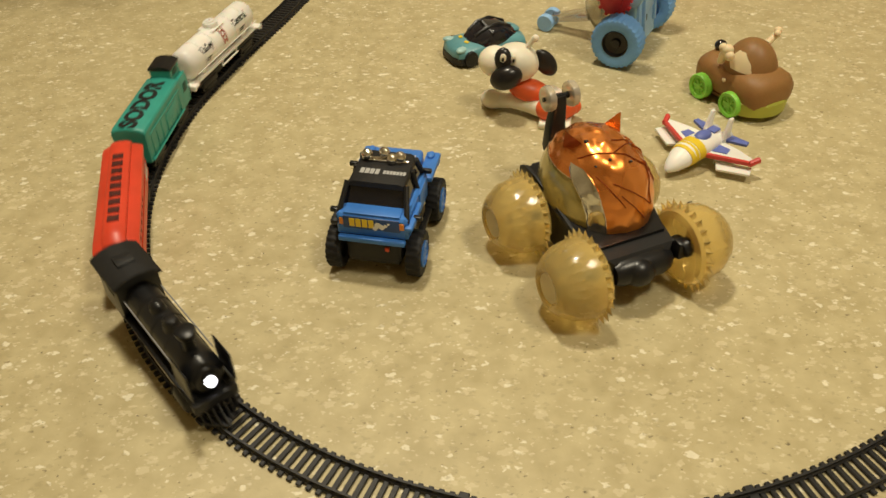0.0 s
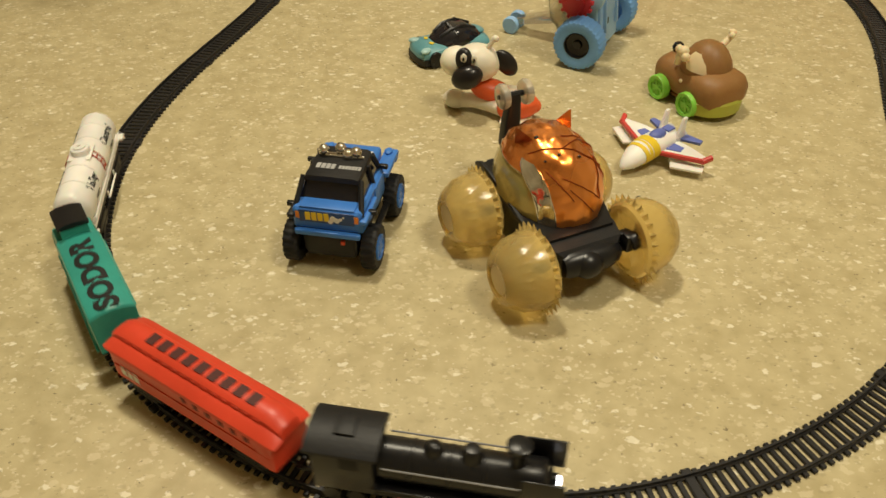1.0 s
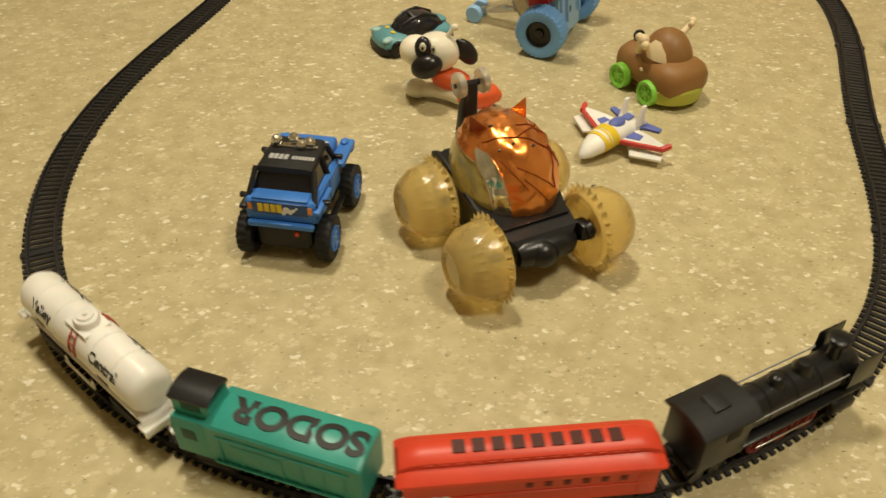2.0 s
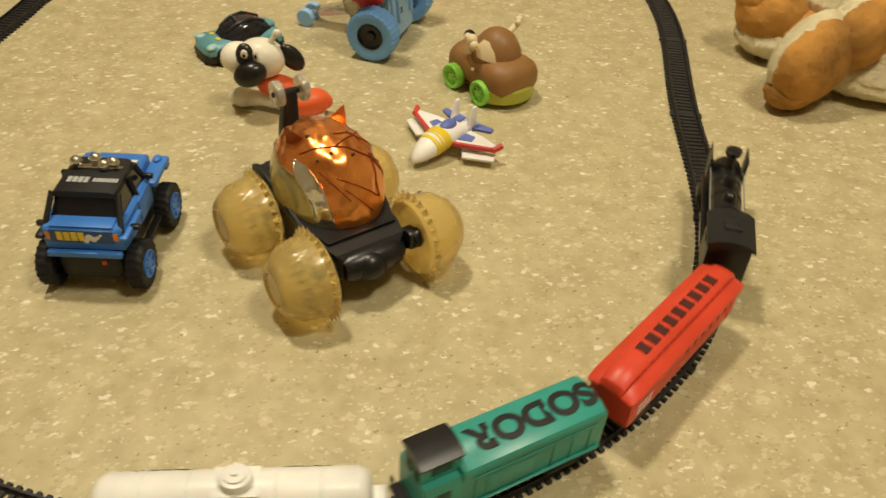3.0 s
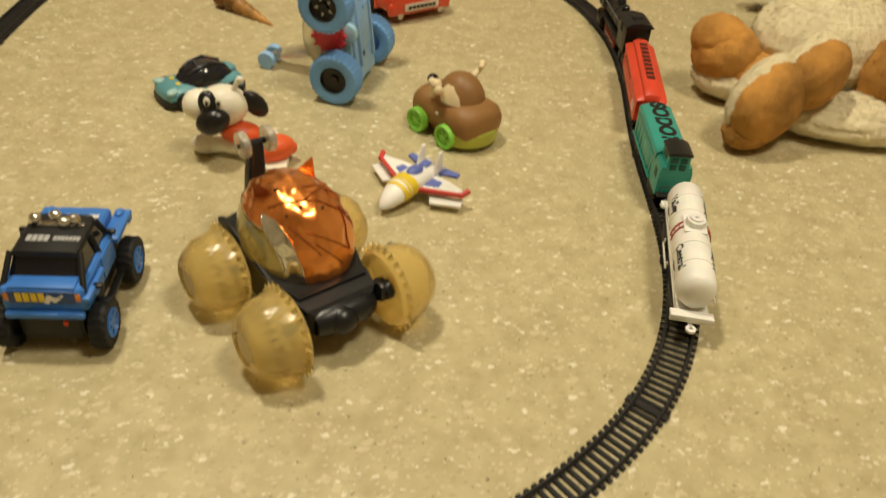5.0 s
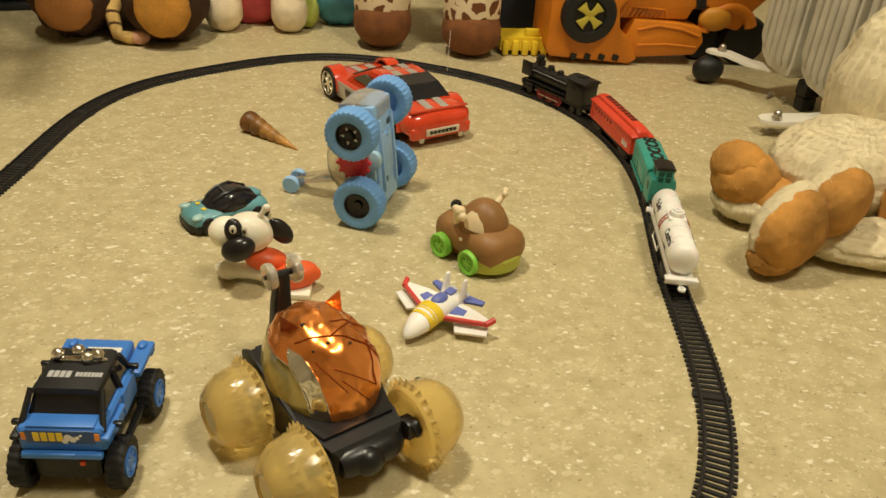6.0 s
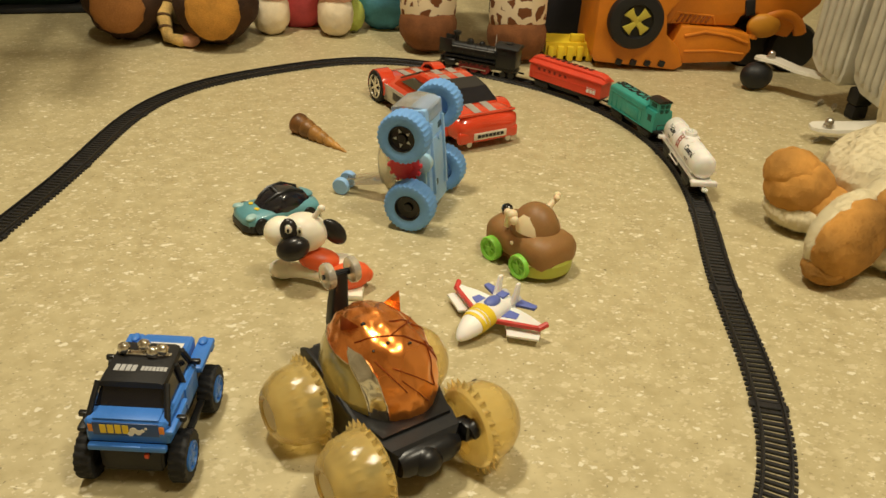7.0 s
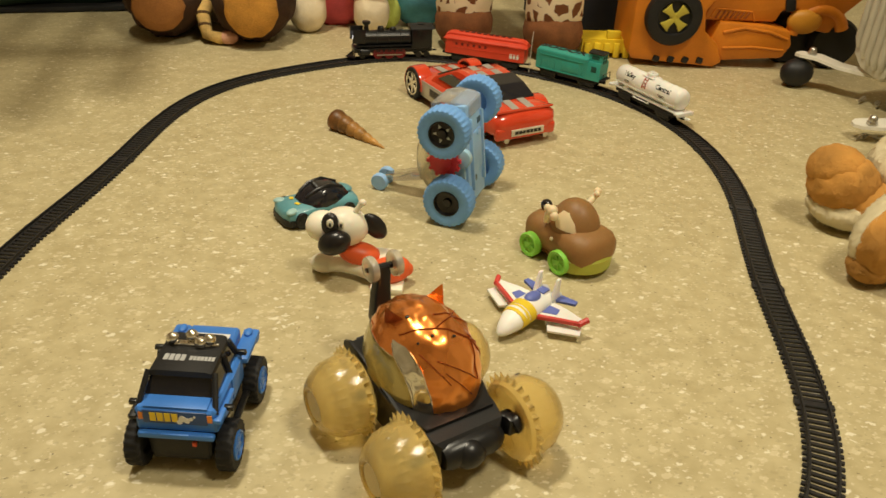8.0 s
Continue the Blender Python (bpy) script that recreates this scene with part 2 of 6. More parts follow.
def loft(sections, m=None, cap=True):
    """A skin over closed rings of equal counts of points."""
    bm = bmesh.new()
    rings = [[bm.verts.new(p) for p in ring] for ring in sections]
    n = len(rings[0])
    for a, b in zip(rings, rings[1:]):
        for k in range(n):
            bm.faces.new((a[k], a[(k + 1) % n], b[(k + 1) % n], b[k]))
    if cap:
        bm.faces.new(rings[0][::-1])
        bm.faces.new(rings[-1])
    bmesh.ops.recalc_face_normals(bm, faces=bm.faces[:])
    return place_bm(bm, m)


def rounded_rect(w, h, r, n=4):
    pts = []
    for cx, cy, a0 in ((w / 2 - r, h / 2 - r, 0), (-w / 2 + r, h / 2 - r, 90), (-w / 2 + r, -h / 2 + r, 180), (w / 2 - r, -h / 2 + r, 270)):
        for k in range(n + 1):
            a = radians(a0 + 90 * k / n)
            pts.append((cx + r * math.cos(a), cy + r * math.sin(a)))
    return pts


def tube(points, r, m=None, seg=8):
    pts = [Vector(p) for p in points]
    rings = []
    for k, p in enumerate(pts):
        d = (pts[min(k + 1, len(pts) - 1)] - pts[max(k - 1, 0)]).normalized()
        side = d.orthogonal().normalized() if k == 0 else (last - d * last.dot(d)).normalized()
        last = side
        up = d.cross(side)
        rk = r[k] if isinstance(r, (list, tuple)) else r
        rings.append([p + rk * (math.cos(2 * math.pi * j / seg) * side + math.sin(2 * math.pi * j / seg) * up) for j in range(seg)])
    return loft(rings, m)


def part(name, bms, material, parent=None, label="", smooth=40, at=None):
    """Links one mesh, joined from bmeshes, under a thing or a part. bms may hold (bmesh, material) pairs."""
    items = bms if isinstance(bms, list) else [bms]
    out, mats = bmesh.new(), []
    for it in items:
        bm, mt = it if isinstance(it, tuple) else (it, material)
        if mt not in mats:
            mats.append(mt)
        for f in bm.faces:
            f.material_index = mats.index(mt)
        tmp = bpy.data.meshes.new("tmp")
        bm.to_mesh(tmp)
        bm.free()
        out.from_mesh(tmp)
        bpy.data.meshes.remove(tmp)
    me = bpy.data.meshes.new(name)
    for mt in mats:
        me.materials.append(mt)
    out.normal_update()
    for e in out.edges:
        e.smooth = len(e.link_faces) == 2 and e.calc_face_angle(0) < radians(smooth)
    for f in out.faces:
        f.smooth = smooth > 0
    out.to_mesh(me)
    out.free()
    ob = new(name, me)
    if parent is not None:
        ob.parent = parent
    if at is not None:
        ob.matrix_local = at
    if label:
        ob["label"] = label
    return ob


def thing(name, m, label, category, group="", kind=""):
    ob = new(name)
    ob.empty_display_size = 0.02
    ob.matrix_world = m
    return tagged(ob, label, category, group, kind)


def text_mesh(words, size, m, bend=None, squash=1.0, fat=0.0):
    """Lettering as a thin bmesh, centred; bend: a function applied to each point before m."""
    cu = bpy.data.curves.new("words", "FONT")
    cu.body, cu.size, cu.align_x, cu.align_y, cu.extrude, cu.offset = words, size, "CENTER", "CENTER", 0.0002, fat
    ob = new("words", cu)
    me = bpy.data.meshes.new_from_object(ob.evaluated_get(bpy.context.evaluated_depsgraph_get()))
    bm = bmesh.new()
    bm.from_mesh(me)
    bpy.data.objects.remove(ob)
    bpy.data.curves.remove(cu)
    bpy.data.meshes.remove(me)
    for v in bm.verts:
        v.co.x *= squash
        if bend:
            v.co = bend(v.co)
    return place_bm(bm, m)


T3 = Matrix.Translation


def rx(a):
    return Matrix.Rotation(radians(a), 4, "X")


def ry(a):
    return Matrix.Rotation(radians(a), 4, "Y")


def rz(a):
    return Matrix.Rotation(radians(a), 4, "Z")


# ---- structure ----
def sheet(name, x0, x1, y0, y1, z0, z1, material, label, category):
    ob = part(name, box(x1 - x0, y1 - y0, z1 - z0), material, smooth=0)
    ob.location = ((x0 + x1) / 2, (y0 + y1) / 2, (z0 + z1) / 2)
    return tagged(ob, label, category, kind="structure")


floor = sheet("floor", -2.2, 2.6, -2.0, 2.3, -0.05, 0.0, floor_material(), "beige speckled vinyl floor with pale and dark flecks", "floor")
sheet("wall_north", -2.2, 2.6, 2.3, 2.4, -0.05, 2.45, WALL, "plain painted wall behind the row of toys", "wall")
sheet("wall_south", -2.2, 2.6, -2.1, -2.0, -0.05, 2.45, WALL, "plain painted wall", "wall")
sheet("wall_west", -2.3, -2.2, -2.1, 2.4, -0.05, 2.45, WALL, "plain painted wall", "wall")
sheet("wall_east", 2.6, 2.7, -2.1, 2.4, -0.05, 2.45, WALL, "plain painted wall", "wall")
sheet("ceiling", -2.3, 2.7, -2.1, 2.4, 2.45, 2.55, CEILING, "plain white painted ceiling", "ceiling")

# ---- toy railway ----
TRACK_CENTRE, TRACK_STRETCH = (0.17, 0.90), 1.5
TRACK_R = [0.4332, -0.0008, -0.0082, 0.0109, 0.0453, 0.0034, 0.0004, -0.0096, 0.0172, 0.0040, 0.0020, -0.0030, 0.0072]


def track_point(a):
    r = TRACK_R[0]
    for k in range(1, 7):
        r += TRACK_R[2 * k - 1] * math.cos(k * a) + TRACK_R[2 * k] * math.sin(k * a)
    return TRACK_CENTRE[0] + r * math.cos(a), TRACK_CENTRE[1] + TRACK_STRETCH * r * math.sin(a)


LOOP = np.array([track_point(-math.pi + 2 * math.pi * k / 1440) for k in range(1441)])
ALONG = np.concatenate([[0], np.cumsum(np.hypot(*np.diff(LOOP, axis=0).T))])
LOOP_LENGTH = ALONG[-1]


def on_track(s):
    s = s % LOOP_LENGTH
    return Vector((np.interp(s, ALONG, LOOP[:, 0]), np.interp(s, ALONG, LOOP[:, 1]), 0))


def heading(s):
    d = on_track(s + 0.004) - on_track(s - 0.004)
    return math.atan2(d.y, d.x)


SECTIONS, TIES = 18, 26
TIE_LENGTH, RAIL_OFF = 0.0325, 0.0112


def build_track():
    tie_mesh = None
    step = LOOP_LENGTH / SECTIONS
    for n in range(SECTIONS):
        s0, s1 = n * step, (n + 1) * step
        mid = (s0 + s1) / 2
        m = T3(on_track(mid)) @ Matrix.Rotation(heading(mid), 4, "Z")
        sec = thing("track_section", m, "black plastic toy railway track section on the floor", "toy track", "track sections")
        inv = m.inverted()
        for side in (-1, 1):
            rings = []
            for k in range(15):
                s = s0 + (s1 - s0) * k / 14
                a = heading(s)
                p, q = inv @ on_track(s), Vector((-math.sin(a), math.cos(a), 0))
                q = inv.to_3x3() @ q
                c = p + q * RAIL_OFF * side
                rings.append([c + q * w + Vector((0, 0, h)) for w, h in ((-0.0016, 0.0008), (0.0016, 0.0008), (0.0016, 0.0030), (0.0008, 0.0036), (0.0008, 0.0068), (-0.0008, 0.0068), (-0.0008, 0.0036), (-0.0016, 0.0030))])
            part("rail", loft(rings), TRACK_BLACK, sec, smooth=0)
        for k in range(TIES):
            s = s0 + (s1 - s0) * (k + 0.5) / TIES
            if tie_mesh is None:
                ob = part("sleeper", box(0.0037, TIE_LENGTH, 0.0026, None, 0.0004, 1), TRACK_BLACK, sec, smooth=0)
                tie_mesh = ob.data
            else:
                ob = new("sleeper", tie_mesh)
                ob.parent = sec
            ob.matrix_local = inv @ T3(on_track(s) + Vector((0, 0, 0.0014))) @ Matrix.Rotation(heading(s), 4, "Z")
        # raised joint clip across the section's end
        joint = [box(0.007, 0.0345, 0.0034, inv @ T3(on_track(s0 + 0.0042) + Vector((0, 0, 0.0018))) @ Matrix.Rotation(heading(s0), 4, "Z"), 0.0006, 1)]
        part("joint_clip", joint, TRACK_BLACK, sec, smooth=0)


# Cars run along x in their own space, front at +x, with z = 0 at the floor.
def chassis(parent, length, skirt=0.011):
    part("underframe", [box(length, 0.026, 0.005, T3((0, 0, 0.0195)), 0.001),
                        box(length * 0.5, 0.02, 0.006, T3((0, 0, 0.0155)), 0.001)], BLACK_MATT, parent)
    for x in (-length * 0.33, length * 0.33):
        bogie = part("bogie", [box(0.030, 0.029, 0.006, T3((x, 0, 0.0150)), 0.0012), box(0.022, 0.030, 0.004, T3((x, 0, 0.0112)), 0.001)], BLACK_MATT, parent)
        for dx in (-0.009, 0.009):
            for y in (-0.0105, 0.0105):
                part("wheel", cyl(0.0058, 0.003, T3((x + dx, y, 0.0068 + 0.0058)) @ rx(90), 18), BLACK, bogie)
    for x, k in ((length / 2, 1), (-length / 2, -1)):
        part("coupling", [tube([(x - 0.004 * k, 0, 0.016), (x + 0.007 * k, 0, 0.016), (x + 0.010 * k, 0.0, 0.0195)], 0.0016), cyl(0.0032, 0.002, T3((x + 0.008 * k, 0, 0.0165)), 14)], BLACK, parent)


def letter_bars(count, length, height, m, gap=0.35):
    """Plain bars in place of a row of letters."""
    out = []
    w = length / (count + (count - 1) * gap)
    for k in range(count):
        x = -length / 2 + w / 2 + k * w * (1 + gap)
        out.append(box(w, height, 0.0004, m @ T3((x, 0, 0))))
    return out


def red_coach(m):
    c = thing("toy_passenger_coach", m, "red plastic toy passenger coach with raised roof, rolling on track", "toy coach", "train cars")
    chassis(c, 0.146)
    L, W = 0.150, 0.033
    body = []
    for x, k in ((-L / 2 + 0.001, 0.96), (-L / 2 + 0.004, 1), (L / 2 - 0.004, 1), (L / 2 - 0.001, 0.96)):
        body.append([(x, y * k, z) for y, z in ((-W / 2, 0.021), (W / 2, 0.021), (W / 2, 0.0455), (-W / 2, 0.0455))])
    part("body", loft(body), RED, c, smooth=20)

    def roof_ring(x, k, drop):
        prof = [(-0.0185, 0.0450), (-0.0180, 0.0470), (-0.0135, 0.0500), (-0.0095, 0.0512), (-0.0090, 0.0545), (-0.0060, 0.0566), (0.0, 0.0574),
                (0.0060, 0.0566), (0.0090, 0.0545), (0.0095, 0.0512), (0.0135, 0.0500), (0.0180, 0.0470), (0.0185, 0.0450)]
        return [(x, y * k, 0.0450 + (z - 0.0450) * drop) for y, z in prof]
    part("roof", loft([roof_ring(-0.0780, 0.90, 0.25), roof_ring(-0.0755, 0.97, 0.62), roof_ring(-0.0690, 1, 0.92), roof_ring(-0.062, 1, 1), roof_ring(0.062, 1, 1), roof_ring(0.0690, 1, 0.92), roof_ring(0.0755, 0.97, 0.62), roof_ring(0.0780, 0.90, 0.25)]), RED, c, smooth=30)
    for side in (-1, 1):
        for k in range(7):
            # raised panels; the darkened red stands for shade in window recesses
            part("window", [box(0.0044, 0.0008, 0.0046, T3((0.0640 - k * 0.0110, side * W / 2, 0.0385)), 0.0004)], mat("red_recess_shade", (0.16, 0.012, 0.008), 0.6), c)
        part("belt_rail", [box(0.143, 0.0010, 0.0012, T3((0, side * (W / 2 + 0.0002), 0.0325)), 0.0003), box(0.143, 0.0010, 0.0012, T3((0, side * (W / 2 + 0.0002), 0.0435)), 0.0003)], RED, c)
        for k in range(14):
            part("roof_vent", box(0.0052, 0.0010, 0.0018, T3((0.058 - k * 0.009, side * 0.0091, 0.0528)), 0.0003), RED, c)
        part("side_marking", letter_bars(3, 0.017, 0.008, T3((-0.056, side * (W / 2 + 0.0004), 0.0300)) @ (rx(90) if side < 0 else rz(180) @ rx(90))), WHITE_INK, c, "faded white bars")
        part("door", box(0.009, 0.0008, 0.020, T3((0.066, side * (W / 2 + 0.0001), 0.0335)), 0.0004), RED, c)
    part("roof_marking", letter_bars(9, 0.098, 0.0092, T3((0.004, 0, 0.0576)) @ rz(180), 0.55), mat("dark_brown_print", (0.07, 0.012, 0.008), 0.5), c, "row of black bars along the roof")
    return c


def green_wagon(m):
    c = thing("toy_freight_wagon", m, "teal green plastic toy freight wagon with cab and black roof hatch", "toy wagon", "train cars")
    chassis(c, 0.108)
    L, W = 0.118, 0.034
    # body teal darkened: recess shade put into the panes' colour
    DARK = mat("green_recess_shade", (0.004, 0.07, 0.055), 0.5)
    arch = lambda x, k, top: [(x, y * k, z) for y, z in ((-0.0165, 0.0205), (0.0165, 0.0205), (0.0170, 0.0420), (0.0172, top - 0.0050), (0.0160, top - 0.0032), (0.0090, top - 0.0008), (0.0, top), (-0.0090, top - 0.0008), (-0.0160, top - 0.0032), (-0.0172, top - 0.0050), (-0.0170, 0.0420))]
    part("body", loft([arch(-L / 2 + 0.0230, 0.99, 0.0556), arch(-L / 2 + 0.0240, 1, 0.0560), arch(L / 2 - 0.004, 1, 0.0560), arch(L / 2 - 0.001, 0.985, 0.0550), arch(L / 2, 0.96, 0.0535)]), GREEN, c, smooth=32)
    # lower rear end with a cupola on it under a black roof
    low = lambda x, k: [(x, y * k, z) for y, z in ((-0.0165, 0.0205), (0.0165, 0.0205), (0.0168, 0.0440), (0.0150, 0.0500), (-0.0150, 0.0500), (-0.0168, 0.0440))]
    cab = part("cab", [loft([low(-L / 2, 0.97), low(-L / 2 + 0.0015, 1), low(-L / 2 + 0.0236, 1)]), loft([[(x, y, z) for y, z in rounded_rect(0.0215, 0.0240, 0.0022)] for x in (-L / 2 + 0.0005, -L / 2 + 0.0245)], T3((0, 0, 0.0520)))], GREEN, c, smooth=30)
    part("roof_hatch", [loft([[(x, y * k, z) for y, z in ((-0.0122, 0.0622), (0.0122, 0.0622), (0.0124, 0.0640), (0.0070, 0.0660), (0.0, 0.0666), (-0.0070, 0.0660), (-0.0124, 0.0640))] for x, k in ((-L / 2 - 0.0008, 0.97), (-L / 2 + 0.0006, 1), (-L / 2 + 0.0240, 1), (-L / 2 + 0.0254, 0.97))])], BLACK, cab, "black arched roof", smooth=30)
    for y in (-0.0046, 0.0046):
        for z in (0.0502, 0.0574):
            part("pane", box(0.0010, 0.0066, 0.0054, T3((-L / 2 + 0.0002, y, z)), 0.0003), DARK, cab)
    for side in (-1, 1):
        part("cupola_window", box(0.0130, 0.0010, 0.0060, T3((-L / 2 + 0.0125, side * 0.0106, 0.0570)), 0.0003), DARK, cab)
    part("rear_platform", [box(0.0080, 0.0300, 0.0022, T3((-L / 2 - 0.0030, 0, 0.0225)), 0.0006), tube([(-L / 2 - 0.0060, -0.0140, 0.0225), (-L / 2 - 0.0060, -0.0140, 0.0330), (-L / 2 - 0.0060, 0.0140, 0.0330), (-L / 2 - 0.0060, 0.0140, 0.0225)], 0.0006, seg=6)], BLACK_MATT, c, "black rear platform")
    for side in (-1, 1):
        part("cab_window", [box(0.0095, 0.0008, 0.0095, T3((-L / 2 + 0.011, side * 0.01665, 0.0390)), 0.0004)], mat("green_recess_shade", (0.004, 0.07, 0.055), 0.5), cab)
        for k in range(7):
            part("rib", box(0.0012, 0.0012, 0.026, T3((-0.028 + k * 0.0128, side * 0.0169, 0.0350)) @ rx(1.5 * side), 0.0003), GREEN, c)
        part("side_panel", box(0.032, 0.0010, 0.016, T3((-0.005, side * 0.0169, 0.0330)), 0.0004), GREEN, c)
        part("walkway", box(0.090, 0.0022, 0.0014, T3((0.012, side * 0.0178, 0.0222)), 0.0004), GREEN, c)
        part("grip_rail", tube([(-0.030, side * 0.0178, 0.0455), (0.052, side * 0.0178, 0.0455)], 0.0005, seg=6), GREEN, c)
    part("lettering", text_mesh("SODOR", 0.0235, T3((0.0165, 0, 0.0)) @ rz(180), lambda v: Vector((v.x, v.y, 0.0562 + v.z - 8.5 * v.y * v.y)), 1.00, 0.0010), INK, c, "black capital letters on the roof")
    return c


def tank_wagon(m):
    c = thing("toy_tank_wagon", m, "white plastic toy tank wagon with dome, ladder and walkway", "toy tank wagon", "train cars")
    chassis(c, 0.130)
    L, R, Z = 0.142, 0.0163, 0.0415
    prof = [(0.0, -L / 2), (R * 0.55, -L / 2 + 0.0008), (R * 0.86, -L / 2 + 0.003), (R, -L / 2 + 0.0075), (R, L / 2 - 0.0075), (R * 0.86, L / 2 - 0.003), (R * 0.55, L / 2 - 0.0008), (0.0, L / 2)]
    tank = part("tank", lathe(prof, T3((0, 0, Z)) @ ry(90), 40), WHITE, c)
    for k in (-0.045, -0.022, 0.022, 0.045):
        part("band", lathe([(R + 0.0001, -0.0006), (R + 0.0005, -0.0003), (R + 0.0005, 0.0003), (R + 0.0001, 0.0006)], T3((k, 0, Z)) @ ry(90), 40), WHITE, tank)
    dome = part("dome", lathe([(0.0086, 0.0), (0.0086, 0.0055), (0.0080, 0.0068), (0.0056, 0.0072), (0.0056, 0.0084), (0.0, 0.0086)], T3((0.002, 0, Z + R - 0.0025)), 28), WHITE, c)
    part("hatch_knob", cyl(0.0016, 0.0015, T3((0.002, 0, Z + R + 0.0065)), 12), WHITE, dome)
    part("platform", box(0.024, 0.020, 0.0014, T3((0.002, 0, Z + R - 0.0012)), 0.0005), WHITE, c)
    part("deck", [box(0.146, 0.028, 0.0026, T3((0, 0, 0.0240)), 0.0008)], WHITE, c)
    for k in (-1, 1):
        part("end_platform", [box(0.0085, 0.036, 0.0030, T3((k * 0.0730, 0, 0.0245)), 0.001), box(0.0030, 0.036, 0.0060, T3((k * 0.0765, 0, 0.0235)), 0.0008)], WHITE, c)
        part("coupling_eye", [lathe([(0.0017, -0.0010), (0.0042, -0.0010), (0.0042, 0.0010), (0.0017, 0.0010), (0.0017, -0.0010)], T3((k * 0.0825, 0, 0.0185)), 18), box(0.007, 0.0035, 0.002, T3((k * 0.0775, 0, 0.0185)), 0.0004)], WHITE, c)
        part("saddle", box(0.010, 0.024, 0.010, T3((k * 0.045, 0, 0.0275)), 0.001), WHITE, c)
        part("side_step", [box(0.036, 0.0016, 0.0016, T3((0.002, k * 0.0178, 0.0215)), 0.0004)] + [box(0.0014, 0.0014, 0.006, T3((0.002 + d, k * 0.0172, 0.0238))) for d in (-0.016, 0.016)], WHITE, c)
        part("hand_rail", tube([(-0.067, k * 0.0168, 0.0345), (0.067, k * 0.0168, 0.0345)], 0.0006, seg=6), WHITE, c)

        def wrap(v, k=k):
            # lay the print on the tank's flank
            a = radians(58) - (v.y / R)
            q = R + 0.0002 + v.z
            return Vector((v.x * -k, k * q * math.sin(a), q * math.cos(a)))
        part("lettering", [text_mesh("Valley", 0.0105, T3((0.037 * k, 0, Z)), wrap, 0.95, 0.0002)], INK, tank, "black lettering")
        part("lettering", [text_mesh("Central", 0.0105, T3((-0.036 * k, 0, Z)), wrap, 0.95, 0.0002)], INK, tank, "black lettering")
        lad = []
        for x in (-0.0032, 0.0032):
            lad.append(tube([(x + 0.002, k * (R + 0.0006) * math.sin(radians(a)), Z + (R + 0.0006) * math.cos(radians(a))) for a in (20, 35, 50, 65, 80, 95)], 0.0007, seg=6))
        for a in (30, 48, 66, 84):
            lad.append(tube([(-0.0012, k * (R + 0.0008) * math.sin(radians(a)), Z + (R + 0.0008) * math.cos(radians(a))), (0.0052, k * (R + 0.0008) * math.sin(radians(a)), Z + (R + 0.0008) * math.cos(radians(a)))], 0.0006, seg=6))
        part("ladder", lad, mat("dull_red_print", (0.40, 0.08, 0.05), 0.5), c, "red ladder")
        small = [box(0.012, 0.0009, 0.0003, T3((0.040 * -1, 0.0, 0))), box(0.009, 0.0009, 0.0003, T3((-0.040, -0.0022, 0)))]
        flat = []
        for b in small + [box(0.012, 0.0009, 0.0003, T3((0.036, 0.0, 0))), box(0.009, 0.0009, 0.0003, T3((0.036, -0.0022, 0)))]:
            for v in b.verts:
                v.co = T3((0, 0, Z)) @ wrap(Vector((v.co.x, v.co.y - 0.0098, v.co.z)))
            flat.append(b)
        part("small_print", flat, INK, tank, "tiny black bars")
    return c


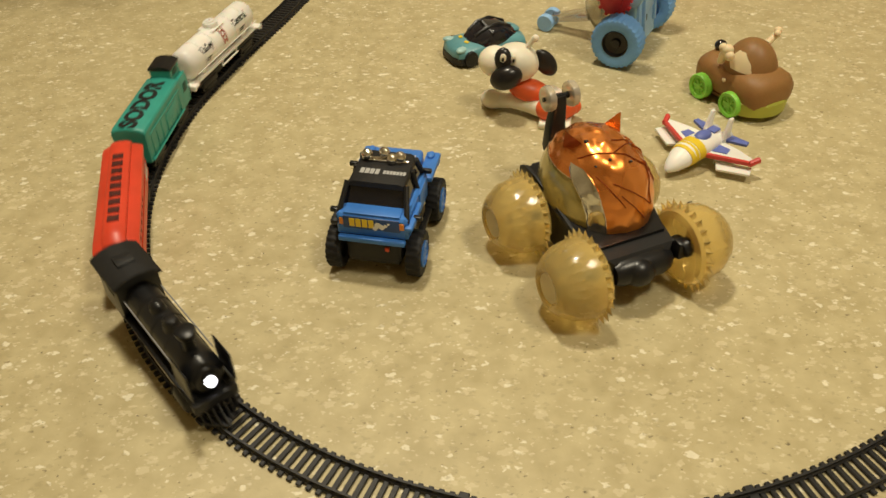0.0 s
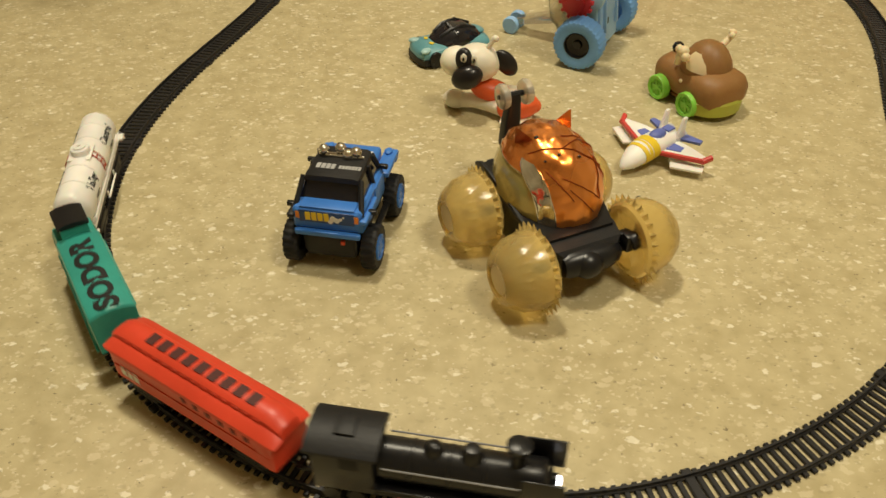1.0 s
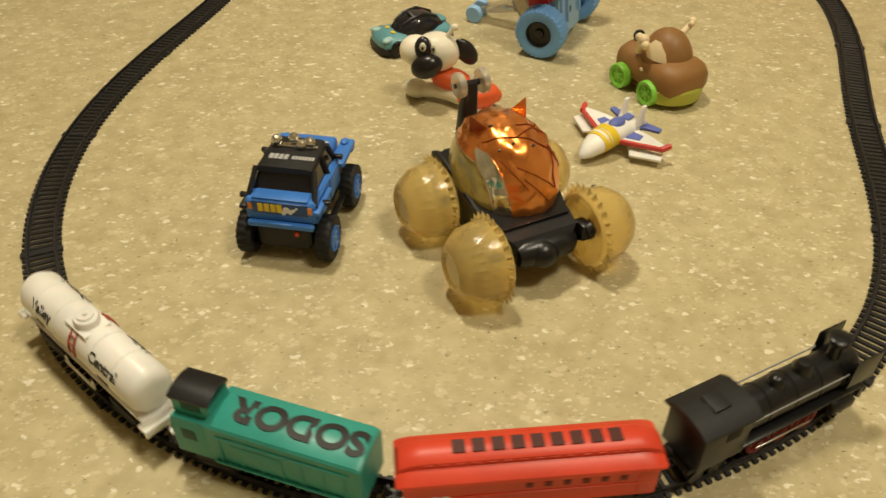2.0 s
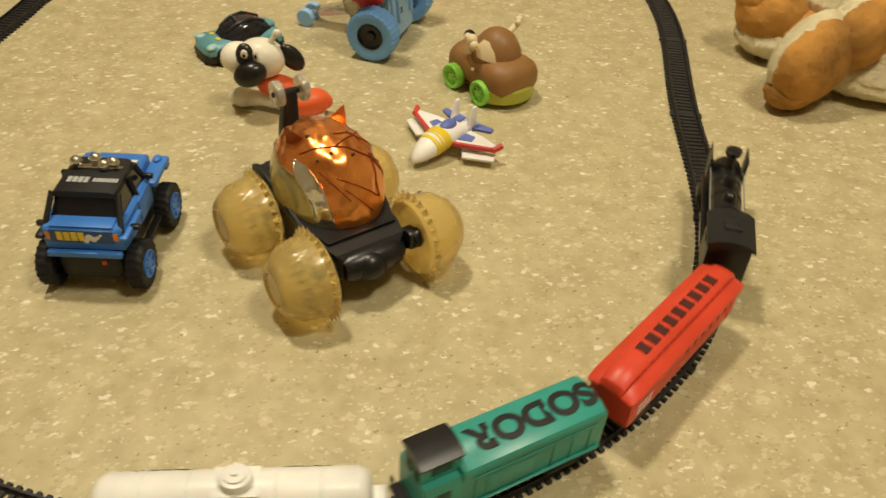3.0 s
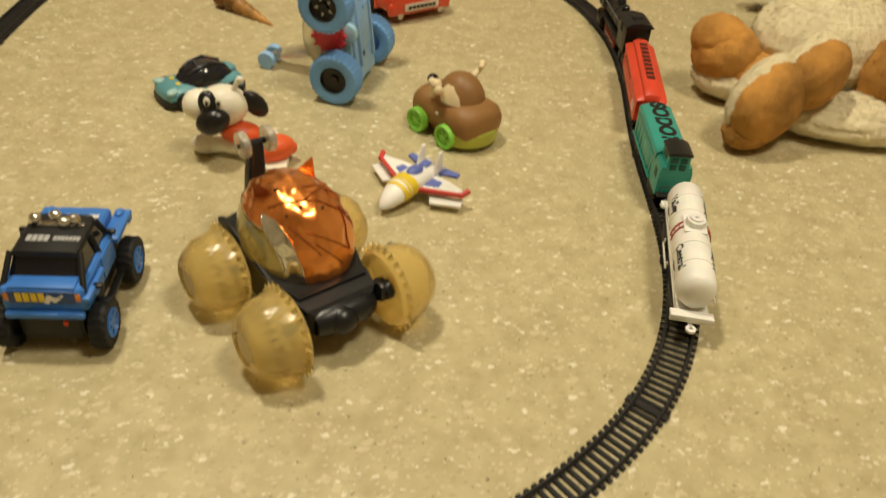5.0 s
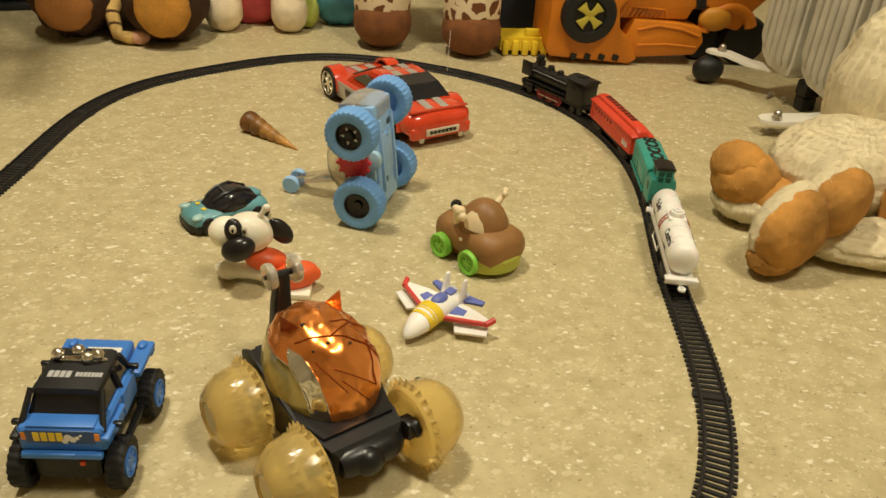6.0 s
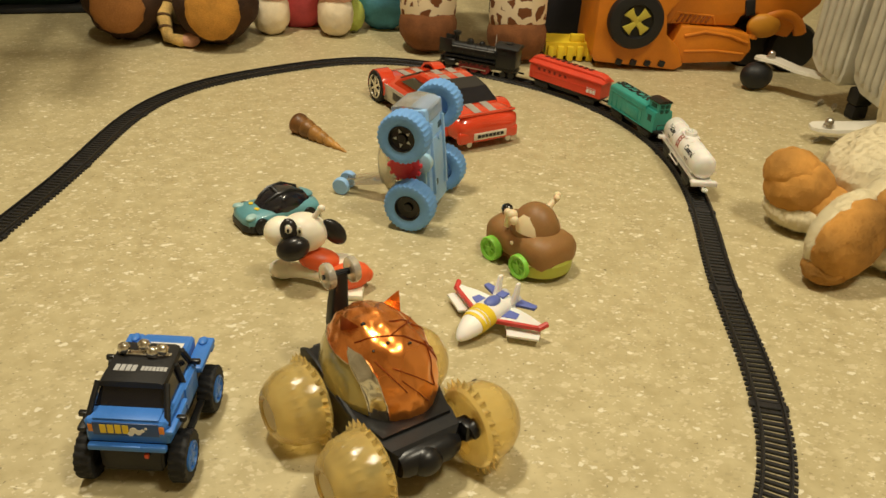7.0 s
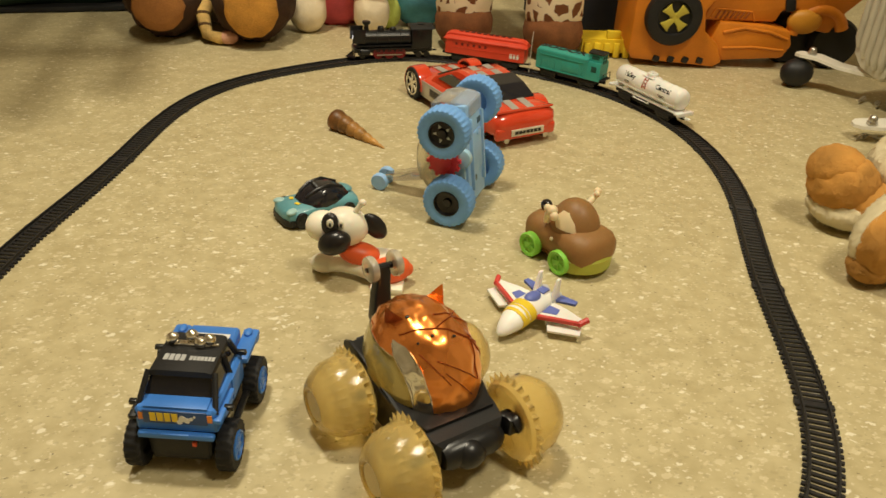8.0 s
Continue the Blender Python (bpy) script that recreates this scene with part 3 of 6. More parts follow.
def locomotive(m):
    c = thing("toy_steam_locomotive", m, "black plastic toy steam locomotive with lit headlamp leading the train", "toy locomotive", "train cars")
    part("frame", [box(0.138, 0.024, 0.006, T3((0.0, 0, 0.0205)), 0.001), box(0.128, 0.030, 0.003, T3((0.002, 0, 0.0245)), 0.0008)], BLACK_MATT, c)
    Z, R = 0.0405, 0.0132
    part("boiler", lathe([(0, -0.044), (R, -0.044), (R, 0.034), (R + 0.0006, 0.034), (R + 0.0006, 0.048), (R - 0.001, 0.050), (R - 0.004, 0.0515), (0, 0.052)], T3((0.014, 0, Z)) @ ry(90), 32), BLACK, c)
    for k in (-0.012, 0.010, 0.030):
        part("boiler_band", lathe([(R + 0.0001, -0.0008), (R + 0.0006, -0.0004), (R + 0.0006, 0.0004), (R + 0.0001, 0.0008)], T3((k, 0, Z)) @ ry(90), 32), BLACK, c)
    part("chimney", lathe([(0.0048, 0), (0.0042, 0.004), (0.0040, 0.011), (0.0066, 0.0135), (0.0072, 0.0160), (0.0072, 0.0176), (0.0060, 0.0182), (0.0, 0.0184)], T3((0.0475, 0, Z + R - 0.002)), 20), BLACK, c)
    part("steam_dome", lathe([(0.0070, 0), (0.0062, 0.003), (0.0058, 0.0062), (0.0042, 0.0082), (0, 0.0090)], T3((0.022, 0, Z + R - 0.0015)), 20), BLACK, c)
    part("sand_dome", lathe([(0.0062, 0), (0.0056, 0.003), (0.0050, 0.0052), (0.0034, 0.0066), (0, 0.0072)], T3((0.000, 0, Z + R - 0.0015)), 20), BLACK, c)
    cab = part("cab", [box(0.036, 0.0335, 0.034, T3((-0.050, 0, 0.0415)), 0.0012)], BLACK, c, smooth=25)
    ring = lambda x: [(x, y, z) for y, z in ((-0.0190, 0.0570), (-0.0185, 0.0585), (-0.0120, 0.0622), (0.0, 0.0638), (0.0120, 0.0622), (0.0185, 0.0585), (0.0190, 0.0570))]
    part("cab_roof", [loft([ring(-0.0715), ring(-0.0290)]), box(0.012, 0.014, 0.0014, T3((-0.050, 0, 0.0640)), 0.0005)], BLACK_MATT, cab, smooth=30)
    for side in (-1, 1):
        # flat plate in deeper black stands for shade in the cab window
        part("cab_window", box(0.011, 0.0008, 0.010, T3((-0.046, side * 0.0168, 0.0500)), 0.0003), mat("recess_shade", (0.004, 0.004, 0.004), 0.7), cab)
        part("smoke_deflector", box(0.023, 0.0012, 0.023, T3((0.0625, side * 0.0158, 0.0470)), 0.0004), BLACK, c)
        part("running_board", box(0.100, 0.0070, 0.0014, T3((0.016, side * 0.0140, 0.0305)), 0.0004), BLACK, c)
        part("hand_rail", tube([(-0.028, side * (R + 0.0012), 0.0475), (0.050, side * (R + 0.0012), 0.0475)], 0.0006, seg=6), mat("grey_rail", (0.25, 0.25, 0.26), 0.4), c)
        part("cylinder", cyl(0.0062, 0.018, T3((0.052, side * 0.0140, 0.0200)) @ ry(90), 18, bevel=0.001), BLACK, c)
        for x in (-0.012, 0.008, 0.028):
            w = part("driving_wheel", [lathe([(0.0086, -0.0015), (0.0092, -0.0008), (0.0092, 0.0008), (0.0086, 0.0015), (0.0068, 0.0011), (0.0066, 0.0004), (0.0024, 0.0004), (0.0020, 0.0018), (0, 0.0018)], T3((x, side * 0.0115, 0.0068 + 0.0092)) @ rx(-90 * side), 24)], mat("dark_red_wheel", (0.22, 0.015, 0.02), 0.4), c, "dark red driving wheel")
            part("spoke", [box(0.0008, 0.013, 0.0006, T3((x, side * 0.0122, 0.0068 + 0.0092)) @ rx(90) @ rz(a)) for a in (0, 45, 90, 135)], mat("dark_red_wheel", (0.22, 0.015, 0.02), 0.4), w)
        part("coupling_rod", box(0.046, 0.0010, 0.0018, T3((0.008, side * 0.0140, 0.0140)), 0.0004), STEEL, c)
        for x in (-0.045, -0.060, 0.056):
            part("small_wheel", cyl(0.0055, 0.0028, T3((x, side * 0.0105, 0.0068 + 0.0055)) @ rx(90), 18), BLACK, c)
    part("smokebox_door", lathe([(0.0100, 0), (0.0094, 0.0012), (0.0030, 0.0020), (0, 0.0022)], T3((0.0660, 0, Z)) @ ry(90), 24), BLACK, c)
    part("buffer_beam", box(0.0045, 0.0335, 0.0085, T3((0.0690, 0, 0.0240)), 0.0008), BLACK, c)
    cow = [prism([(0, -0.0150), (0.0150, 0.0), (0, 0.0150)], 0.0020, T3((0.0690, 0, 0.0085)))]
    for k in range(-3, 4):
        cow.append(tube([(0.0690, k * 0.0045, 0.0210), (0.0690 + 0.0150 * (1 - abs(k) / 3.3), k * 0.0040, 0.0095)], 0.0009, seg=6))
    part("cowcatcher", cow, BLACK, c)
    lamp = part("headlamp", lathe([(0.0045, 0), (0.0052, 0.001), (0.0052, 0.006), (0.0044, 0.0062)], T3((0.0640, 0, Z + 0.0010)) @ ry(90), 20), BLACK, c)
    part("lamp_lens", lathe([(0.0043, 0), (0.0034, 0.0014), (0.0, 0.0020)], T3((0.0700, 0, Z + 0.0010)) @ ry(90), 20), LAMP_GLOW, lamp, "glowing white lens")
    part("drawbar", tube([(-0.070, 0, 0.0175), (-0.080, 0, 0.0170)], 0.0016), BLACK, c)
    return c


TRAIN_RUN = [(0.0, 0.425), (1.0, 0.703), (1.2, 0.752), (2.3, 1.040), (2.5, 1.088), (3.0, 1.212), (3.5, 1.340), (4.5, 1.608), (5.2, 1.803), (6.3, 2.094), (7.0, 2.272), (8.0, 2.520)]
RUN_T, RUN_S = [r[0] for r in TRAIN_RUN], [r[1] for r in TRAIN_RUN]
RUN_FIT = np.polyfit(RUN_T, RUN_S, 4)


def train_at(t):
    return float(np.polyval(RUN_FIT, t))


def car_pose(s, half):
    """A car whose two bogies stand on the track half before and behind s."""
    a, b = on_track(s - half), on_track(s + half)
    d = b - a
    return T3((a + b) / 2 - Vector((0, 0, 0.0008))) @ Matrix.Rotation(math.atan2(d.y, d.x), 4, "Z")


build_track()
ENGINE_OFF, COACH_OFF, WAGON_OFF, TANK_OFF = 0.094, -0.0755, -0.2325, -0.3950
TRAIN = [(locomotive, ENGINE_OFF, 0.040), (red_coach, COACH_OFF, 0.048), (green_wagon, WAGON_OFF, 0.036), (tank_wagon, TANK_OFF, 0.043)]
TRAIN = [(make(car_pose(train_at(0) + off, half)), off, half) for make, off, half in TRAIN]
for (car, off, half), stretch in zip(TRAIN, (1.06, 1.03, 1.08, 1.08)):
    car.scale = (stretch, 0.99, 1.08)


def slack(t):
    """The couplings draw out a little once the train leaves the near bend."""
    f = min(1.0, max(0.0, (t - 3.0) / 3.5))
    return 1 + 0.070 * f * f * (3 - 2 * f)


def motions():
    for car, off, half in TRAIN:
        walk(car, [(k * 0.2, car_pose(train_at(k * 0.2) + off * slack(k * 0.2), half)) for k in range(41)])


# ---- toys inside the loop ----
def tyre(r, w, hub, material, teeth=24, depth=0.0014, seg_per=4):
    """A treaded tyre about x: lugs alternate across the tread."""
    bm = bmesh.new()
    prof = [(hub, -w * 0.12), (hub * 1.08, -w * 0.42), (r * 0.80, -w * 0.5), (r * 0.95, -w * 0.47), (r, -w * 0.36), (r, 0.0), (r, w * 0.36), (r * 0.95, w * 0.47), (r * 0.80, w * 0.5), (hub * 1.08, w * 0.42), (hub, w * 0.12)]
    seg = teeth * seg_per
    rings = []
    for j, (q, x) in enumerate(prof):
        ring = []
        for k in range(seg):
            a = 2 * math.pi * k / seg
            lug = ((k // (seg_per // 2)) + (1 if j > 5 else 0)) % 2 if 3 <= j <= 7 else 0
            rr = q - depth * lug
            ring.append(bm.verts.new((x, rr * math.cos(a), rr * math.sin(a))))
        rings.append(ring)
    for a, b in zip(rings, rings[1:]):
        for k in range(seg):
            bm.faces.new((a[k], a[(k + 1) % seg], b[(k + 1) % seg], b[k]))
    bm.faces.new(rings[0][::-1])
    bm.faces.new(rings[-1])
    bmesh.ops.recalc_face_normals(bm, faces=bm.faces[:])
    return bm


def toy_jeep(m):
    c = thing("toy_off_road_car", m, "blue and black plastic toy off-road car with chrome roof lamps", "toy car", "toys inside the loop")
    part("underbody", [box(0.050, 0.112, 0.024, T3((0, 0.002, 0.0225)), 0.002), box(0.046, 0.010, 0.024, T3((0, -0.050, 0.0200)), 0.002)], BLACK_MATT, c)
    ring = lambda y, w, z0, z1: [(x, y, z) for x, z in ((-w, z0), (w, z0), (w, z1 - 0.002), (w - 0.002, z1), (-w + 0.002, z1), (-w, z1 - 0.002))]
    part("body", [loft([ring(-0.0555, 0.0295, 0.0300, 0.0480), ring(-0.0535, 0.0315, 0.0290, 0.0500), ring(-0.030, 0.0325, 0.0270, 0.0505), ring(0.016, 0.0325, 0.0270, 0.0505)])], BLUE, c, smooth=25)
    part("hood", [loft([ring(0.014, 0.0260, 0.030, 0.0555), ring(0.052, 0.0240, 0.030, 0.0535), ring(0.0600, 0.0225, 0.031, 0.0505)])], BLUE, c, smooth=25)
    part("hood_print", letter_bars(1, 0.030, 0.010, T3((0.004, 0.038, 0.0551)) @ rx(-3)) + letter_bars(3, 0.016, 0.006, T3((0.010, 0.030, 0.0557)) @ rx(-3) @ rz(20)), WHITE_INK, c, "white and yellow decal")
    for k in (-1, 1):
        part("front_fender", [box(0.0150, 0.046, 0.0060, T3((k * 0.0325, 0.043, 0.0475)), 0.0022), box(0.0125, 0.010, 0.010, T3((k * 0.0325, 0.0625, 0.0435)), 0.002)], BLUE, c, smooth=30)
        part("front_lamp", ball(0.0040, 0.0060, 0.0020, T3((k * 0.031, 0.058, 0.0495))), BLUE, c)
        part("rear_fender", [box(0.0070, 0.040, 0.0045, T3((k * 0.0330, -0.038, 0.0455)), 0.0018)], BLACK_MATT if k < 0 else BLUE, c)
        part("door", [box(0.0012, 0.030, 0.021, T3((k * 0.0330, 0.001, 0.0385)), 0.0005)], BLUE, c)
        part("side_step", [box(0.006, 0.036, 0.004, T3((k * 0.034, 0.001, 0.0245)), 0.001)], BLACK_MATT, c)
        part("tail_light", box(0.0085, 0.0018, 0.0072, T3((k * 0.0245, -0.0552, 0.0425)), 0.0006), ORANGE_LENS, c, "orange tail light")
        part("mirror", [box(0.0080, 0.0040, 0.0045, T3((k * 0.0345, 0.014, 0.0605)), 0.001)], BLACK, c)
        part("rear_marker", [box(0.008, 0.0045, 0.0045, T3((k * 0.0375, -0.0400, 0.0520)), 0.001)], BLACK, c)
    # hard top: roof, pillars, dark glass
    top = part("hard_top", [loft([[(x, y, z) for x, y, z in ((-w, y0, 0.0505), (w, y0, 0.0505), (w2, y1, z1), (-w2, y1, z1))] for w, w2, y0, y1, z1 in ((0.0300, 0.0245, -0.044, -0.029, 0.0735), (0.0300, 0.0245, 0.018, 0.010, 0.0735))])], SMOKE, c, smooth=0)
    part("roof", [loft([[(x, y, z) for x, z in ((-0.0255 * k, 0.0725), (0.0255 * k, 0.0725), (0.0245 * k, 0.0765), (0.021 * k, 0.0780), (-0.021 * k, 0.0780), (-0.0245 * k, 0.0765))] for y, k in ((-0.0340, 0.97), (-0.0320, 1.0), (0.0110, 0.98), (0.0150, 0.93))])], BLACK_MATT, top, smooth=25)
    for k in (-1, 1):
        part("pillar", [tube([(k * 0.0305, -0.0520, 0.0520), (k * 0.0262, -0.0310, 0.0755)], 0.0024), tube([(k * 0.0300, 0.0210, 0.0510), (k * 0.0250, 0.0120, 0.0750)], 0.0022), tube([(k * 0.0308, -0.006, 0.0505), (k * 0.0256, -0.006, 0.0745)], 0.0022)], BLACK_MATT, top)
        part("side_print", letter_bars(4, 0.012, 0.003, T3((k * 0.0318, -0.020, 0.0475)) @ rz(90 * k) @ rx(90)), WHITE_INK, c)
    part("roof_print", letter_bars(4, 0.017, 0.0075, T3((-0.0095, -0.0175, 0.0781)), 0.25) + letter_bars(7, 0.020, 0.0050, T3((0.0125, -0.0175, 0.0781)), 0.25), mat("grey_print", (0.45, 0.45, 0.45), 0.5), top, "grey emblem bars")
    part("tailgate", box(0.0500, 0.0014, 0.0125, T3((0, -0.0558, 0.0425)), 0.0006), mat("dark_blue_decal", (0.02, 0.06, 0.20), 0.35), c)
    part("tailgate_print", letter_bars(4, 0.0215, 0.0082, T3((-0.0085, -0.0567, 0.0430)) @ rx(90), 0.25), YELLOW, c, "yellow emblem bars")
    splat = [cyl(q, 0.0004, T3((x, -0.0568, z)) @ rx(90), 12) for x, z, q in ((0.006, 0.0425, 0.0030), (0.0095, 0.0408, 0.0026), (0.0035, 0.0390, 0.0022), (0.0128, 0.0425, 0.0016), (0.0155, 0.0448, 0.0011))]
    part("tailgate_splash", splat, WHITE_INK, c, "white splash decal")
    part("rear_shelf", box(0.050, 0.014, 0.0016, T3((0, -0.0470, 0.0508)), 0.0006), BLUE, c)
    part("rear_bumper", [box(0.0600, 0.0055, 0.0055, T3((0, -0.0580, 0.0330)), 0.0016), box(0.022, 0.0030, 0.0038, T3((0, -0.0600, 0.0345)), 0.0008)], BLUE, c)
    part("switch", box(0.0036, 0.0024, 0.0044, T3((0.0130, -0.0570, 0.0262)), 0.0006), mat("orange_red_switch", (0.70, 0.08, 0.02), 0.4), c, "small orange-red switch")
    bar = part("lamp_bar", [tube([(-0.021, 0.0065, 0.0785), (0.021, 0.0065, 0.0785)], 0.0014), box(0.030, 0.006, 0.0024, T3((0, 0.0060, 0.0790)), 0.0008)], CHROME, c)
    for x, y, z in ((-0.0165, 0.0065, 0.0830), (-0.0015, 0.0095, 0.0845), (0.0135, 0.0070, 0.0830), (0.0065, 0.0045, 0.0815)):
        part("roof_lamp", [ball(0.0052, 0.0048, 0.0052, T3((x, y, z)), 18, 12), cyl(0.0018, 0.006, T3((x, y, z - 0.005)), 10)], CHROME, bar, "chrome round lamp")
    raised = dict(body=0.0155, hood=0.0135, hood_print=0.0135, front_fender=0.0100, front_lamp=0.0120, rear_fender=0.0120, door=0.0150, tail_light=0.0160, rear_marker=0.0060, tailgate=0.0160, tailgate_print=0.0160,
                  tailgate_splash=0.0160, rear_shelf=0.0155, rear_bumper=0.0095, switch=0.0070, hard_top=0.0085, lamp_bar=0.0085, mirror=0.0100, side_print=0.0150, underbody=0.0060)
    for o in c.children:
        o.location.z += raised.get(o.name.split(".")[0], 0)
    for o in c.children:
        n = o.name.split(".")[0]
        if n in ("hood", "hood_print", "front_fender", "front_lamp"):
            # a short nose
            o.scale.y, o.location.y = 0.95, 0.014 * 0.05 - 0.002
            o.scale.x = 0.94
        if n == "lamp_bar":
            o.location.y = -0.0060
    for x in (-1, 1):
        for y in (-0.043, 0.038):
            w = part("tyre", tyre(0.0212, 0.0140, 0.011, RUBBER, 20, 0.0013), RUBBER, c, at=T3((x * 0.0362, y, 0.0214)))
            part("rim", [lathe([(0.0122, 0.0), (0.0122, 0.0074), (0.0108, 0.0078), (0.0098, 0.0055), (0.0050, 0.0050), (0.0042, 0.0072), (0, 0.0075)], ry(90 * x), 28)] + [box(0.0020, 0.0036, 0.0100, T3((x * 0.0060, 0, 0)) @ rx(a) @ T3((0, 0, 0.0062)), 0.0005) for a in range(0, 360, 60)], BLUE, w, "blue rim")
    return c


def spiked_wheel():
    """A barrel wheel about x, its outer face at -x, with saw teeth round its rims, all one moulding."""
    bm = bmesh.new()
    count, per = 27, 6
    seg = count * per
    saw = (0.0, 0.0, 0.35, 1.0, 0.35, 0.0)
    prof = [(0.0050, -0.0212, 0, 0), (0.0128, -0.0216, 0, 0), (0.0146, -0.0236, 0, 0), (0.0166, -0.0240, 0, 0), (0.0198, -0.0226, 0, 0), (0.0245, -0.0182, 0, 0), (0.0282, -0.0122, 0, 0), (0.0300, -0.0078, 0.0010, 2), (0.0308, -0.0052, 0, 2), (0.0316, -0.0018, 0.0005, 4), (0.0321, 0.0010, 0, 4), (0.0325, 0.0042, 0.0005, 1), (0.0328, 0.0070, 0, 0), (0.0330, 0.0098, 0, 0), (0.0330, 0.0125, 0.0066, 0), (0.0328, 0.0146, 0.0, 0), (0.0305, 0.0172, 0, 0), (0.0255, 0.0184, 0, 0), (0.0180, 0.0166, 0, 0), (0.0072, 0.0150, 0, 0)]
    rings = []
    for r, x, t, off in prof:
        ring = []
        for k in range(seg):
            a = 2 * math.pi * k / seg
            rr = r + t * saw[(k + off) % per]
            ring.append(bm.verts.new((x, rr * math.cos(a), rr * math.sin(a))))
        rings.append(ring)
    for a, b in zip(rings, rings[1:]):
        for k in range(seg):
            bm.faces.new((a[k], a[(k + 1) % seg], b[(k + 1) % seg], b[k]))
    bm.faces.new(rings[0][::-1])
    bm.faces.new(rings[-1])
    bmesh.ops.recalc_face_normals(bm, faces=bm.faces[:])
    return bm


def dome_patch(rx_, ry_, rz_, lon0, lon1, lat0, lat1, n=28, k=14, grow=0.0, facet=0.0, seed=0):
    """Part of an ellipsoid's skin with thickness; longitude from +x towards +y, in degrees."""
    bm = bmesh.new()
    skins = []
    for thick in (0.0, 0.0012):
        rows = []
        for j in range(k + 1):
            deg = lat0 + (lat1 - lat0) * j / k
            la = radians(deg)
            row = []
            a0, a1 = (q(deg) if callable(q) else q for q in (lon0, lon1))
            for i in range(n + 1):
                lo = radians(a0 + (a1 - a0) * i / n)
                d = Vector((math.cos(la) * math.cos(lo), math.cos(la) * math.sin(lo), math.sin(la)))
                g = grow - thick + (facet * (noise.noise(d * 4.5 + Vector((seed, 0, 0))) + 0.22 * noise.noise(d * 9.0 + Vector((0, seed, 0)))) if facet else 0)
                row.append(bm.verts.new((d.x * (rx_ + g), d.y * (ry_ + g), d.z * (rz_ + g))))
            rows.append(row)
        skins.append(rows)
    for s, rows in enumerate(skins):
        for a, b in zip(rows, rows[1:]):
            for i in range(n):
                q = (a[i], a[i + 1], b[i + 1], b[i])
                bm.faces.new(q if s == 0 else q[::-1])
    o, i_ = skins
    for j in range(k):
        bm.faces.new((o[j][0], o[j + 1][0], i_[j + 1][0], i_[j][0]))
        bm.faces.new((o[j][n], i_[j][n], i_[j + 1][n], o[j + 1][n]))
    for i in range(n):
        bm.faces.new((o[0][i], i_[0][i], i_[0][i + 1], o[0][i + 1]))
    bmesh.ops.recalc_face_normals(bm, faces=bm.faces[:])
    return bm


